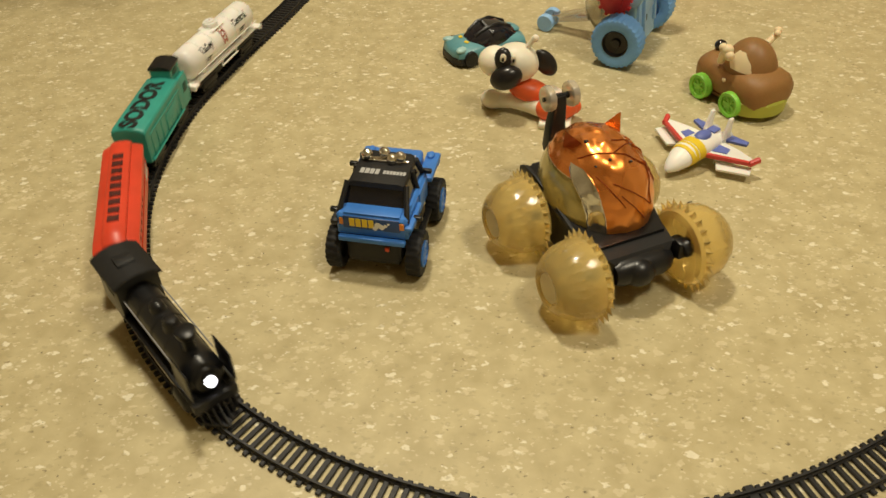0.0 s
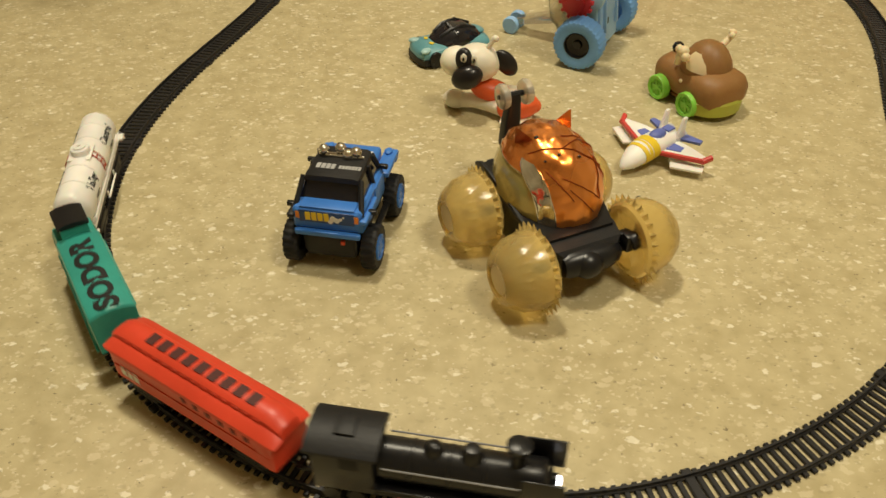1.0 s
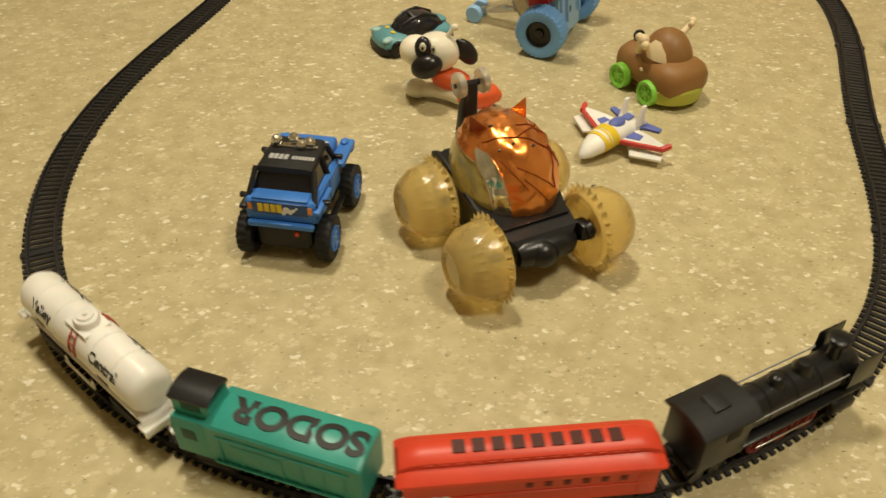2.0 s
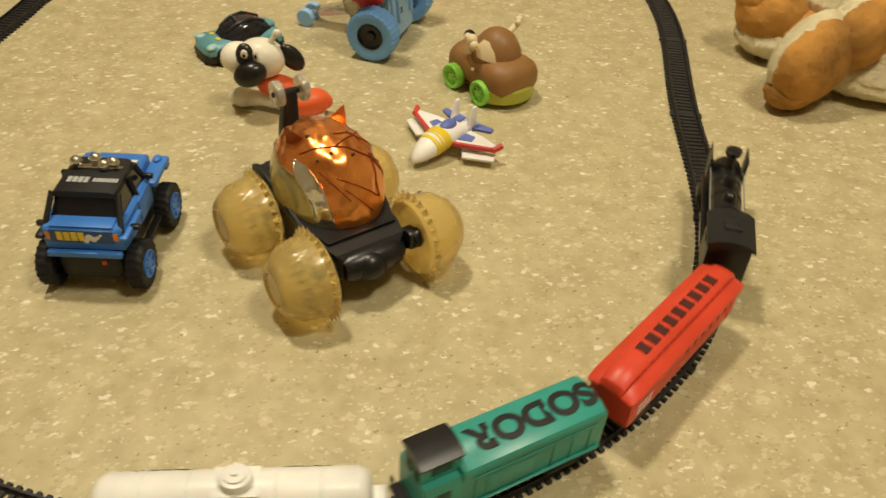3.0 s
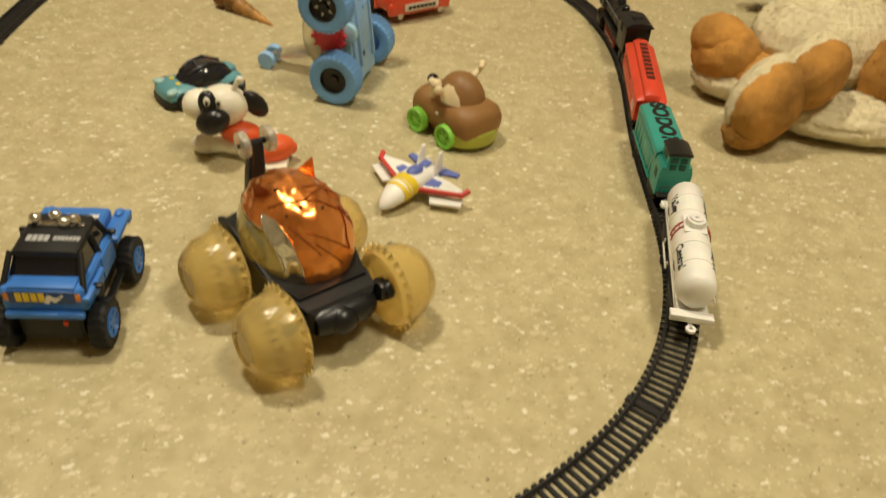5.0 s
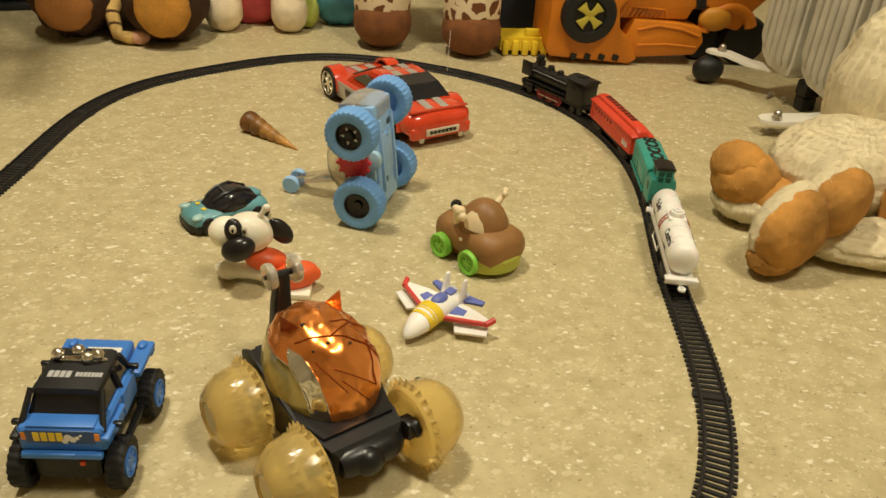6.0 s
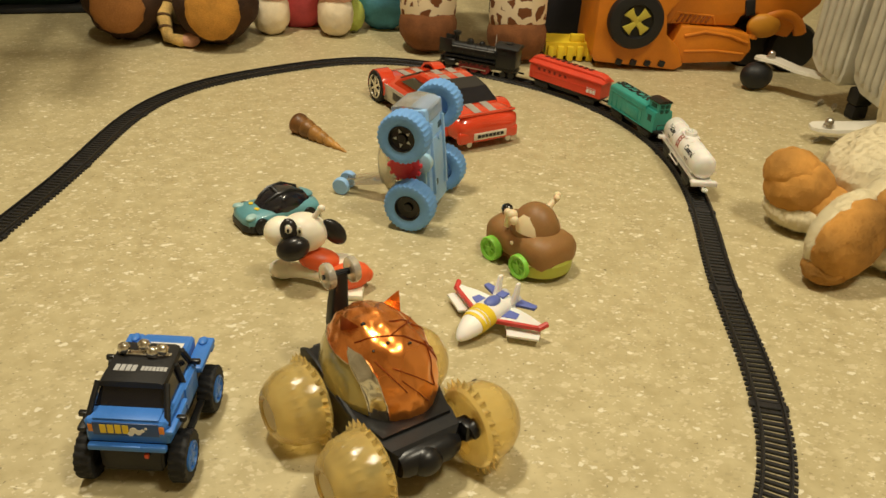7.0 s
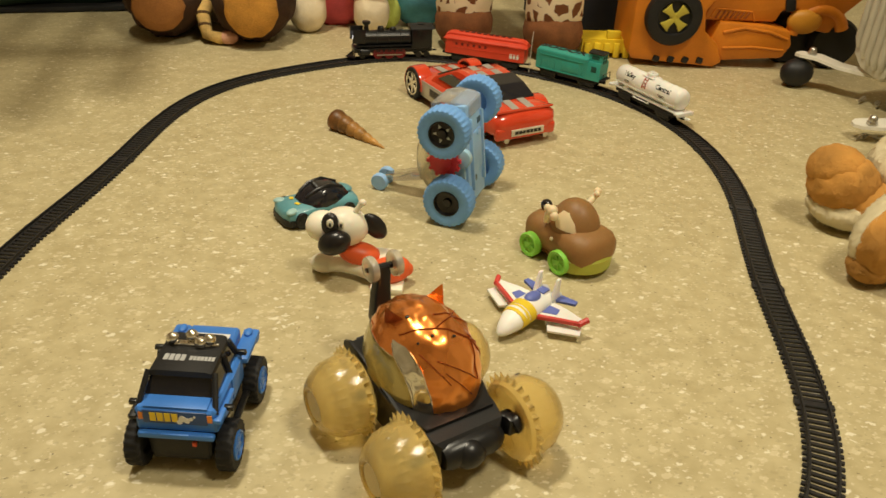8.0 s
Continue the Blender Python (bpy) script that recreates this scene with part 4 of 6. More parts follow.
def stunt_car(m):
    c = thing("toy_stunt_car", m, "black toy stunt car with amber spiked wheels and orange shell", "toy car", "toys inside the loop")
    part("chassis", [loft([[(x * w, y, z) for x, z in ((-1, z0), (1, z0), (1, z1), (-1, z1))] for y, w, z0, z1 in ((-0.052, 0.022, 0.028, 0.040), (-0.046, 0.030, 0.022, 0.047), (-0.030, 0.034, 0.020, 0.048), (0.030, 0.036, 0.020, 0.050), (0.074, 0.034, 0.026, 0.056), (0.082, 0.028, 0.034, 0.058))])], BLACK_MATT, c, smooth=20)
    part("deck_rim", [loft([[(x * w, y, z) for x, z in ((-1, z1), (1, z1), (1, z1 + 0.004), (-1, z1 + 0.004))] for y, w, z1 in ((-0.034, 0.030, 0.0465), (0.0, 0.040, 0.0485), (0.040, 0.041, 0.0505), (0.078, 0.034, 0.0555))])], BLACK, c, smooth=20)
    part("side_plate", [prism([(-0.050, 0.018), (0.030, 0.018), (0.084, 0.040), (0.083, 0.059), (0.074, 0.064), (0.056, 0.064), (-0.012, 0.051), (-0.050, 0.043)], 0.0035, Matrix(((0, 0, 1, -0.0395), (1, 0, 0, 0), (0, 1, 0, 0), (0, 0, 0, 1))), 0.0008)], BLACK_MATT, c, smooth=20)
    part("motor_case", [lathe([(0, -0.030), (0.009, -0.030), (0.0115, -0.024), (0.0120, 0.012), (0.0095, 0.020), (0.0060, 0.024), (0, 0.024)], T3((0.004, -0.048, 0.0330)) @ ry(90), 24), ball(0.014, 0.013, 0.012, T3((-0.004, -0.052, 0.0320)))], BLACK, c)
    for y in (-0.043, 0.043):
        part("axle", [tube([(-0.050, y, 0.0340), (0.050, y, 0.0340)], 0.0032), cyl(0.0090, 0.012, T3((0.038, y, 0.0360)) @ ry(90), 20, bevel=0.001), cyl(0.0070, 0.010, T3((-0.036, y, 0.0360)) @ ry(90), 20, bevel=0.001)], BLACK, c)
    part("steering_knuckle", [box(0.010, 0.010, 0.016, T3((0.036, -0.050, 0.0400)), 0.002), cyl(0.0075, 0.010, T3((0.040, -0.053, 0.0420)) @ ry(70), 18, bevel=0.001)], BLACK, c)
    # shell: orange cat-eared dome, slanting silver strip and pale gold window on its side
    DX, DY, DZ = 0.0439, 0.0583, 0.0560
    edge_a = lambda la: float(np.interp(la, (-6, 12, 24, 34, 46), (227, 223, 215, 201, 190)))
    edge_b = lambda la: float(np.interp(la, (-6, 11, 30, 40, 46), (244, 241, 233, 223, 211)))

    def on_dome(lo, la, grow=0.0):
        lo, la = radians(lo), radians(la)
        return Vector(((DX + grow) * math.cos(la) * math.cos(lo), (DY + grow) * math.cos(la) * math.sin(lo), (DZ + grow) * math.sin(la)))
    shell = part("shell", dome_patch(DX, DY, DZ, edge_b, 488, -6, 46, 72, 30, 0, 0.0019, 3), ORANGE_SHELL, c, smooth=60, at=T3((0.003, 0.031, 0.0545)))
    part("crown", dome_patch(DX, DY, DZ, 128, 488, 46, 90, 72, 22, 0, 0.0019, 3), ORANGE_SHELL, shell, smooth=60)
    part("crown", dome_patch(DX, DY, DZ, 128, edge_a, 34, 46, 20, 6, 0, 0.0019, 3), ORANGE_SHELL, shell, smooth=60)
    part("silver_strip", dome_patch(DX, DY, DZ, edge_a, edge_b, -6, 46, 12, 26, 0.0004, 0.0016, 7), CHROME, shell, "silver strip", smooth=60)
    part("window", dome_patch(DX, DY, DZ, 128, edge_a, -6, 34, 26, 16, -0.0006), GOLD_WINDOW, shell, "pale gold window")
    for line in ([on_dome(edge_a(la), la, 0.0006) for la in range(-5, 47, 4)], [on_dome(edge_b(la), la, 0.0008) for la in range(-5, 47, 4)], [on_dome(lo, 34, 0.0006) for lo in range(130, 202, 5)]):
        part("window_trim", tube(line, 0.0006, seg=6), CHROME, shell, "bright trim line")
    DARK_COPPER = mat("dark_copper_plastic", (0.34, 0.075, 0.025), 0.15, metal=0.4, coat=0.5)
    for base, tip, w, mt in (((24, 60), Vector((0.006, -0.001, 0.0160)), 1.0, ORANGE_SHELL), ((176, 60), Vector((-0.010, 0.001, 0.0165)), 1.2, DARK_COPPER)):
        at = on_dome(*base)
        bm = bmesh.new()
        out = at.normalized()
        side = Vector((0.62, -0.62, -0.45)) if base[0] < 90 else Vector((0.62, -0.70, 0.20))
        pts = [at - side * 0.0100 * w - out * 0.004, at + side * 0.0100 * w - out * 0.004, at + Vector((0, 0.011, -0.006)) * w - out * 0.002, at + tip]
        vs = [bm.verts.new(q) for q in pts]
        for f in ((0, 1, 3), (1, 2, 3), (2, 0, 3), (0, 2, 1)):
            bm.faces.new([vs[i] for i in f])
        bmesh.ops.recalc_face_normals(bm, faces=bm.faces[:])
        bmesh.ops.bevel(bm, geom=bm.edges[:], offset=0.0008, segments=2, affect="EDGES")
        part("ear", bm, mt, shell, smooth=20)
    # engraved lines over the shell, all fine
    for lo0, la0, lo1, la1 in ((196, 52, 262, 66), (262, 66, 345, 52), (262, 66, 330, 16), (330, 10, 285, 62), (250, 40, 300, 12), (300, 12, 318, 44), (318, 44, 340, 12), (258, 30, 285, 6), (290, 78, 350, 28), (228, 44, 262, 20), (20, 20, 330, 62)):
        ends = on_dome(lo0, la0), on_dome(lo1, la1)
        line = []
        for i in range(13):
            q = ends[0].lerp(ends[1], i / 12)
            q = Vector((q.x / DX, q.y / DY, q.z / DZ)).normalized()
            g = 0.0004 + 0.0019 * (noise.noise(q * 4.5 + Vector((3, 0, 0))) + 0.22 * noise.noise(q * 9.0 + Vector((0, 3, 0))))
            line.append((q.x * (DX + g), q.y * (DY + g), q.z * (DZ + g)))
        part("shell_line", tube(line, 0.0005, seg=5), mat("dark_copper_line", (0.30, 0.06, 0.012), 0.3, metal=0.6), shell, "dark copper line")
    # black balls set on the shell stand for the dark inside screw holes
    for lo, la, q in ((190, 70, 0.0022), (250, 60, 0.0014), (290, 54, 0.0014), (226, 52, 0.0012)):
        part("screw_hole_shade", ball(q, q, q * 0.7, T3(on_dome(lo, la, 0.0004)), 12, 8), BLACK, shell)
    # upright tail arm with two clear wheels
    arm = part("tail_arm", [loft([[(cx + x * w, cy + y * w * 0.8, z) for x, y in rounded_rect(2.0, 2.0, 0.4)] for cx, cy, z, w in ((0.0050, 0.090, 0.044, 0.0100), (0.0062, 0.103, 0.056, 0.0092), (0.0090, 0.108, 0.076, 0.0078), (0.0125, 0.111, 0.0960, 0.0060), (0.0130, 0.1115, 0.1010, 0.0048))]), tube([(0.0010, 0.1115, 0.0995), (0.0260, 0.1115, 0.0995)], 0.0030)], BLACK, c, smooth=30)
    for x in (0.0015, 0.0250):
        part("tail_wheel", lathe([(0.0028, -0.0036), (0.0086, -0.0044), (0.0112, -0.0030), (0.0120, 0), (0.0112, 0.0030), (0.0086, 0.0044), (0.0028, 0.0036)], T3((x, 0.1115, 0.1000)) @ ry(90), 28), mat("cloudy_clear_plastic", (0.92, 0.84, 0.70), 0.15, glass=0.65), arm, "clear wheel")
        part("tail_hub", cyl(0.0022, 0.010, T3((x, 0.1115, 0.1000)) @ ry(90), 12), BLACK, arm)
    for y in (-0.043, 0.043):
        for k in (-1, 1):
            w = part("spiked_wheel", spiked_wheel(), AMBER, c, "amber spiked wheel", smooth=28, at=T3(((-0.0580 if y < 0 else -0.0610) if k < 0 else (0.0560 if y < 0 else 0.0500), y + (0.004 if y > 0 else 0.0), 0.0345)) @ (rz(180) if k > 0 else Matrix()) @ rx(17 * (y * 30 + k)))
            part("hub", [lathe([(0.0040, 0), (0.0125, 0.0004), (0.0120, 0.0010), (0.0060, 0.0006), (0, 0.0006)], T3((-0.0214, 0, 0)) @ ry(-90), 28)], AMBER_HUB, w, "pale round hub")
    part("wheel_nick", box(0.004, 0.0016, 0.0006, T3((0.0580, -0.0260, 0.0625)) @ rx(-28)), BLACK, c, "small black mark")
    return c


def toy_plane(m):
    c = thing("toy_fighter_plane", m, "white toy jet plane with red, blue and yellow paint", "toy plane", "toys inside the loop")
    P_WHITE = WHITE
    P_BLUE = mat("periwinkle_paint", (0.13, 0.17, 0.50), 0.4)
    P_RED = mat("red_paint", (0.62, 0.06, 0.05), 0.4)
    circ = lambda y, rx_, rz_, z: [(rx_ * 1.22 * math.cos(2 * math.pi * k / 18), y, z + rz_ * math.sin(2 * math.pi * k / 18)) for k in range(18)]
    part("fuselage", loft([circ(-0.034, 0.0075, 0.0065, 0.014), circ(-0.020, 0.0100, 0.0078, 0.014), circ(0.004, 0.0105, 0.0090, 0.0145), circ(0.022, 0.0100, 0.0090, 0.0135), circ(0.034, 0.0080, 0.0072, 0.0115), circ(0.044, 0.0055, 0.0050, 0.0095), circ(0.050, 0.0028, 0.0026, 0.0080), circ(0.052, 0.0006, 0.0006, 0.0075)]), P_WHITE, c)
    part("nose_band", loft([circ(y, rx_ + 0.0003, rz_ + 0.0003, z) for y, rx_, rz_, z in ((0.0175, 0.0102, 0.0090, 0.0138), (0.0275, 0.0093, 0.0083, 0.0127))]), YELLOW, c, "yellow nose band")
    part("nose_band", loft([circ(y, rx_ + 0.0003, rz_ + 0.0003, z) for y, rx_, rz_, z in ((0.006, 0.0105, 0.0090, 0.0144), (0.0160, 0.0102, 0.0090, 0.0139))]), YELLOW, c, "yellow nose band")
    part("canopy", ball(0.0060, 0.0130, 0.0048, T3((0, -0.006, 0.0215)), 20, 12), P_BLUE, c, "blue canopy")
    for k in (-1, 1):
        part("wing", prism([(k * 0.006, 0.010), (k * 0.044, -0.016), (k * 0.046, -0.024), (k * 0.026, -0.029), (k * 0.006, -0.030)][:: k], 0.0030, T3((0, 0, 0.0110)), 0.0007), P_WHITE, c)
        part("wing_stripe", prism([(k * 0.008, 0.0095), (k * 0.046, -0.0150), (k * 0.0475, -0.0205), (k * 0.008, 0.0045)][:: k], 0.0034, T3((0, 0, 0.0111)), 0.0004), P_RED, c, "red leading edge")
        part("wing_tip", tube([(k * 0.0445, -0.0150, 0.0128), (k * 0.0480, -0.0255, 0.0150)], 0.0026), P_RED, c, "red wing tip")
        part("wing_patch", prism([(k * 0.010, -0.002), (k * 0.024, -0.011), (k * 0.022, -0.021), (k * 0.010, -0.020)][:: k], 0.0006, T3((0, 0, 0.0140))), P_BLUE, c, "blue wing patch")
        part("flap", prism([(k * 0.018, -0.004), (k * 0.045, -0.022), (k * 0.050, -0.008), (k * 0.026, 0.009)][:: k], 0.0022, T3((0, 0, 0.0055)), 0.0006), P_WHITE, c)
        part("tail_fin", prism([(-0.026, 0.016), (-0.034, 0.033), (-0.040, 0.033), (-0.040, 0.015)], 0.0030, Matrix(((0, 0, 1, k * 0.0095 - 0.0015), (1, 0, 0, 0), (0, 1, 0, 0), (0, 0, 0, 1))), 0.0009), P_WHITE, c)
        part("tailplane", prism([(k * 0.008, -0.030), (k * 0.028, -0.040), (k * 0.027, -0.047), (k * 0.008, -0.045)][:: k], 0.0028, T3((0, 0, 0.0130)), 0.0007), P_BLUE, c, "blue tailplane")
        part("engine", cyl(0.0055, 0.020, T3((k * 0.0065, -0.036, 0.0130)) @ rx(90), 18, bevel=0.001), mat("pale_grey_plastic", (0.55, 0.55, 0.58), 0.4), c)
        part("wheel", cyl(0.0030, 0.0030, T3((k * 0.016, -0.012, 0.0030)) @ ry(90), 14), WHITE, c)
    part("wheel", cyl(0.0030, 0.0030, T3((0, 0.030, 0.0030)) @ ry(90), 14), WHITE, c)
    part("back_panel", box(0.008, 0.012, 0.0016, T3((0, -0.026, 0.0222)), 0.0005), P_BLUE, c)
    return c


def brown_car(m):
    c = thing("toy_animal_car", m, "brown plastic animal-shaped toy car with lime green wheels", "toy car", "toys inside the loop")
    body = loft([[(x * w, y, z0 + (z1 - z0) * zz) for x, zz in [(math.copysign(abs(math.cos(a)) ** 0.7, math.cos(a)), 0.5 + 0.5 * math.copysign(abs(math.sin(a)) ** 0.8, math.sin(a))) for a in [2 * math.pi * k / 28 for k in range(28)]]]
                 for y, w, z0, z1 in ((-0.051, 0.010, 0.020, 0.030), (-0.048, 0.020, 0.012, 0.038), (-0.040, 0.0275, 0.008, 0.0450), (-0.026, 0.0300, 0.007, 0.0475), (-0.010, 0.0300, 0.007, 0.0440), (0.010, 0.0310, 0.007, 0.0470), (0.028, 0.0330, 0.007, 0.0500), (0.040, 0.0325, 0.008, 0.0490), (0.048, 0.0280, 0.010, 0.0450), (0.0530, 0.0170, 0.014, 0.0370))])
    part("body", body, BROWN, c)
    part("cabin", ball(0.0265, 0.0300, 0.0365, T3((-0.001, 0.008, 0.0385)), 36, 22), BROWN, c)
    for k in (-1, 1):
        side = lambda a, k=k: a if k > 0 else 180 - a
        low = lambda la: side(float(np.interp(la, (12, 20, 30, 46), (-6, -14, -20, -8))))
        high = lambda la: side(float(np.interp(la, (12, 30, 46), (44, 37, 16))))
        part("window", dome_patch(0.0265, 0.0300, 0.0365, low, high, 13, 47, 16, 12, 0.0008), CREAM, c, "cream side window", at=T3((-0.001, 0.008, 0.0385)))
        for y in (-0.0235, 0.0235):
            w = part("wheel", lathe([(0.0132, -0.0055), (0.0142, -0.0040), (0.0142, 0.0040), (0.0132, 0.0052), (0.0100, 0.0040), (0.0095, 0.0024), (0.0030, 0.0024), (0.0026, 0.0040), (0, 0.0040)], T3((k * 0.0330, y, 0.0142)) @ ry(90 * k), 32), LIME, c, "lime green wheel")
            part("spoke", [box(0.0014, 0.0030, 0.0160, T3((k * 0.0360, y, 0.0142)) @ rx(a), 0.0004) for a in (20, 80, 140)], LIME, w)
    part("horn", [tube([(0.0235, -0.0120, 0.0470), (0.0280, -0.0065, 0.0580), (0.0310, -0.0010, 0.0640)], [0.0040, 0.0042, 0.0044], None, 10), ball(0.0062, 0.0060, 0.0060, T3((0.0310, 0.0010, 0.0672))), ball(0.0050, 0.0050, 0.0052, T3((0.0325, 0.0065, 0.0630))), ball(0.0044, 0.0044, 0.0046, T3((0.0320, -0.0050, 0.0680)))], CREAM, c, "cream horn")
    part("horn", [tube([(-0.0130, 0.0120, 0.0690), (-0.0225, 0.0110, 0.0745), (-0.0265, 0.0110, 0.0790)], [0.0040, 0.0036, 0.0034], None, 10), ball(0.0044, 0.0042, 0.0044, T3((-0.0268, 0.0105, 0.0795))), ball(0.0036, 0.0036, 0.0038, T3((-0.0225, 0.0140, 0.0785)))], CREAM, c, "cream horn")
    part("eye", [ball(0.0068, 0.0068, 0.0068, T3((0.002, -0.036, 0.0500)))], mat("black_glossy_eye", (0.012, 0.010, 0.010), 0.1, coat=0.6), c, "glossy black eye")
    part("bumper", loft([[(x, y, z) for x, y in pts] for z, pts in ((0.0050, [(0.0300 * math.cos(a), 0.026 + 0.026 * math.sin(a)) for a in [math.pi * (k / 18) for k in range(19)]]), (0.0070, [(0.0348 * math.cos(a), 0.026 + 0.0300 * math.sin(a)) for a in [math.pi * (k / 18) for k in range(19)]]), (0.0205, [(0.0352 * math.cos(a), 0.026 + 0.0305 * math.sin(a)) for a in [math.pi * (k / 18) for k in range(19)]]), (0.0220, [(0.0325 * math.cos(a), 0.026 + 0.028 * math.sin(a)) for a in [math.pi * (k / 18) for k in range(19)]]))]), OLIVE, c, "yellow-green bumper")
    part("paint_dot", ball(0.0022, 0.0030, 0.0022, T3((0.0292, 0.004, 0.0330))), CREAM, c)
    part("base", box(0.044, 0.080, 0.004, T3((0, -0.004, 0.0075)), 0.001), BROWN, c)
    return c


def toy_dog(m):
    items = []
    D_WHITE = mat("ivory_toy_plastic", (0.87, 0.82, 0.68), 0.4, subsurface=0.1)
    D_BLACK = mat("black_toy_plastic", (0.014, 0.012, 0.012), 0.3)
    D_RED = mat("orange_red_toy_plastic", (0.75, 0.115, 0.03), 0.4)
    items += [(ball(0.0255, 0.0215, 0.0210, T3((-0.004, 0.002, 0.0560)), 32, 20), D_WHITE), (ball(0.0180, 0.0165, 0.0165, T3((-0.026, -0.002, 0.0590)), 28, 16), D_WHITE), (ball(0.0175, 0.0120, 0.0130, T3((-0.014, -0.0215, 0.0500)) @ ry(-20), 28, 16), D_BLACK)]
    items += [(ball(0.0090, 0.0050, 0.0120, T3((-0.018, -0.0150, 0.0680)) @ rx(-22), 24, 14), D_BLACK), (ball(0.0036, 0.0022, 0.0055, T3((-0.0180, -0.0190, 0.0705)), 18, 12), D_WHITE), (ball(0.0030, 0.0020, 0.0050, T3((-0.0070, -0.0180, 0.0690)), 18, 12), D_WHITE)]
    items += [(ball(0.0014, 0.0010, 0.0026, T3((-0.0182, -0.0208, 0.0702)), 12, 8), D_BLACK), (ball(0.0014, 0.0010, 0.0024, T3((-0.0070, -0.0198, 0.0686)), 12, 8), D_BLACK)]
    items += [(ball(0.0105, 0.0065, 0.0170, T3((0.0275, 0.002, 0.0560)) @ ry(-38) @ rz(10), 24, 16), D_BLACK)]
    items += [(tube([(-0.012 + 0.003 * k, -0.0205 + 0.0006 * k * k, 0.0365 + 0.0005 * k * k) for k in range(-1, 7)], 0.0008, seg=6), D_BLACK)]
    items += [(tube([(0.007, 0.0, 0.0740), (0.011, -0.001, 0.0800), (0.0135, -0.001, 0.0850)], [0.0030, 0.0026, 0.0030], None, 10), D_WHITE), (ball(0.0042, 0.0036, 0.0040, T3((0.0150, -0.001, 0.0850)), 14, 10), D_WHITE)]
    items += [(ball(0.0230, 0.0150, 0.0120, T3((0.012, -0.004, 0.0265)) @ ry(12), 28, 16), D_RED), (ball(0.0145, 0.0115, 0.0105, T3((-0.027, 0.004, 0.0103)) @ rz(-20), 24, 14), D_WHITE), (tube([(-0.023, 0.002, 0.0100), (-0.006, -0.003, 0.0125), (0.010, -0.009, 0.0125), (0.026, -0.017, 0.0115), (0.036, -0.022, 0.0100)], [0.0085, 0.0082, 0.0090, 0.0098, 0.0090], None, 16), D_WHITE)]
    items += [(ball(0.0170, 0.0140, 0.0125, T3((0.034, 0.000, 0.0165)), 24, 14), D_WHITE), (box(0.034, 0.026, 0.0070, T3((0.040, -0.031, 0.0036)) @ rz(-8), 0.002), D_WHITE)]
    items += [(blob(0.0235, 0.0150, 0.0135, T3((0.042, -0.022, 0.0165)) @ rz(14) @ ry(-6), 0.02, 3, 5, 0.88), D_RED), (ball(0.0100, 0.0085, 0.0085, T3((0.058, -0.019, 0.0160)), 18, 12), D_RED)]
    ob = part("toy_dog", items, D_WHITE)
    ob.matrix_world = m
    return tagged(ob, "white plastic toy dog with black ears and red body", "toy dog", "toys inside the loop")


def teal_car(m):
    c = thing("toy_sports_car", m, "glossy teal and black soft plastic toy sports car", "toy car", "toys inside the loop")
    sec = lambda y, w, z1, p: [(math.copysign(abs(math.cos(a)) ** 0.6, math.cos(a)) * w, y, 0.010 + max(0, math.sin(a)) ** p * (z1 - 0.010) + min(0, math.sin(a)) * 0.004) for a in [2 * math.pi * k / 28 for k in range(28)]]
    part("body", loft([sec(-0.054, 0.012, 0.014, 0.6), sec(-0.050, 0.021, 0.0195, 0.6), (sec(-0.036, 0.0255, 0.0230, 0.6)), sec(-0.012, 0.0240, 0.0240, 0.6), sec(0.012, 0.0240, 0.0250, 0.6), sec(0.034, 0.0262, 0.0255, 0.6), sec(0.048, 0.0230, 0.0225, 0.6), sec(0.053, 0.0140, 0.0170, 0.6)]), TEAL, c)
    part("canopy", loft([sec(-0.028, 0.014, 0.0240, 0.8), sec(-0.014, 0.0225, 0.0330, 0.8), sec(0.002, 0.0232, 0.0390, 0.8), sec(0.018, 0.0225, 0.0380, 0.8), sec(0.036, 0.0185, 0.0300, 0.8), sec(0.044, 0.0110, 0.0240, 0.8)]), SMOKE, c, "black canopy")
    part("roof_ridge", [tube([(k * 0.009, -0.020, 0.0280), (k * 0.011, -0.006, 0.0355), (k * 0.011, 0.012, 0.0375), (k * 0.008, 0.032, 0.0310)], 0.0026, None, 8) for k in (-1, 1)] + [tube([(-0.019, 0.000, 0.0315), (0, -0.004, 0.0385), (0.019, 0.000, 0.0315)], 0.0022, None, 8)], BLACK, c)
    part("roof_patch", ball(0.0120, 0.0150, 0.0035, T3((0, 0.036, 0.0268)) @ rx(-12), 20, 10), TEAL, c)
    part("skirt", loft([[(x * w, y, z) for x, z in ((-1, 0.0035), (1, 0.0035), (1, 0.0110), (-1, 0.0110))] for y, w in ((-0.055, 0.014), (-0.048, 0.0235), (0.046, 0.0250), (0.054, 0.016))]), BLACK_MATT, c)
    for k in (-1, 1):
        part("head_lamp", ball(0.0055, 0.0085, 0.0030, T3((k * 0.0165, -0.044, 0.0195)) @ rz(20 * k), 18, 10), mat("pale_teal_print", (0.35, 0.55, 0.55), 0.3), c)
        part("hood_print", [box(0.0060, 0.0050, 0.0004, T3((k * 0.008, -0.032, 0.0236)) @ rz(25 * k))], YELLOW, c, "small yellow print")
        for y in (-0.034, 0.032):
            part("wheel", [cyl(0.0095, 0.008, T3((k * 0.0225, y, 0.0095)) @ ry(90), 22, bevel=0.0012), cyl(0.0050, 0.0086, T3((k * 0.0227, y, 0.0095)) @ ry(90), 16)], BLACK, c)
    return c


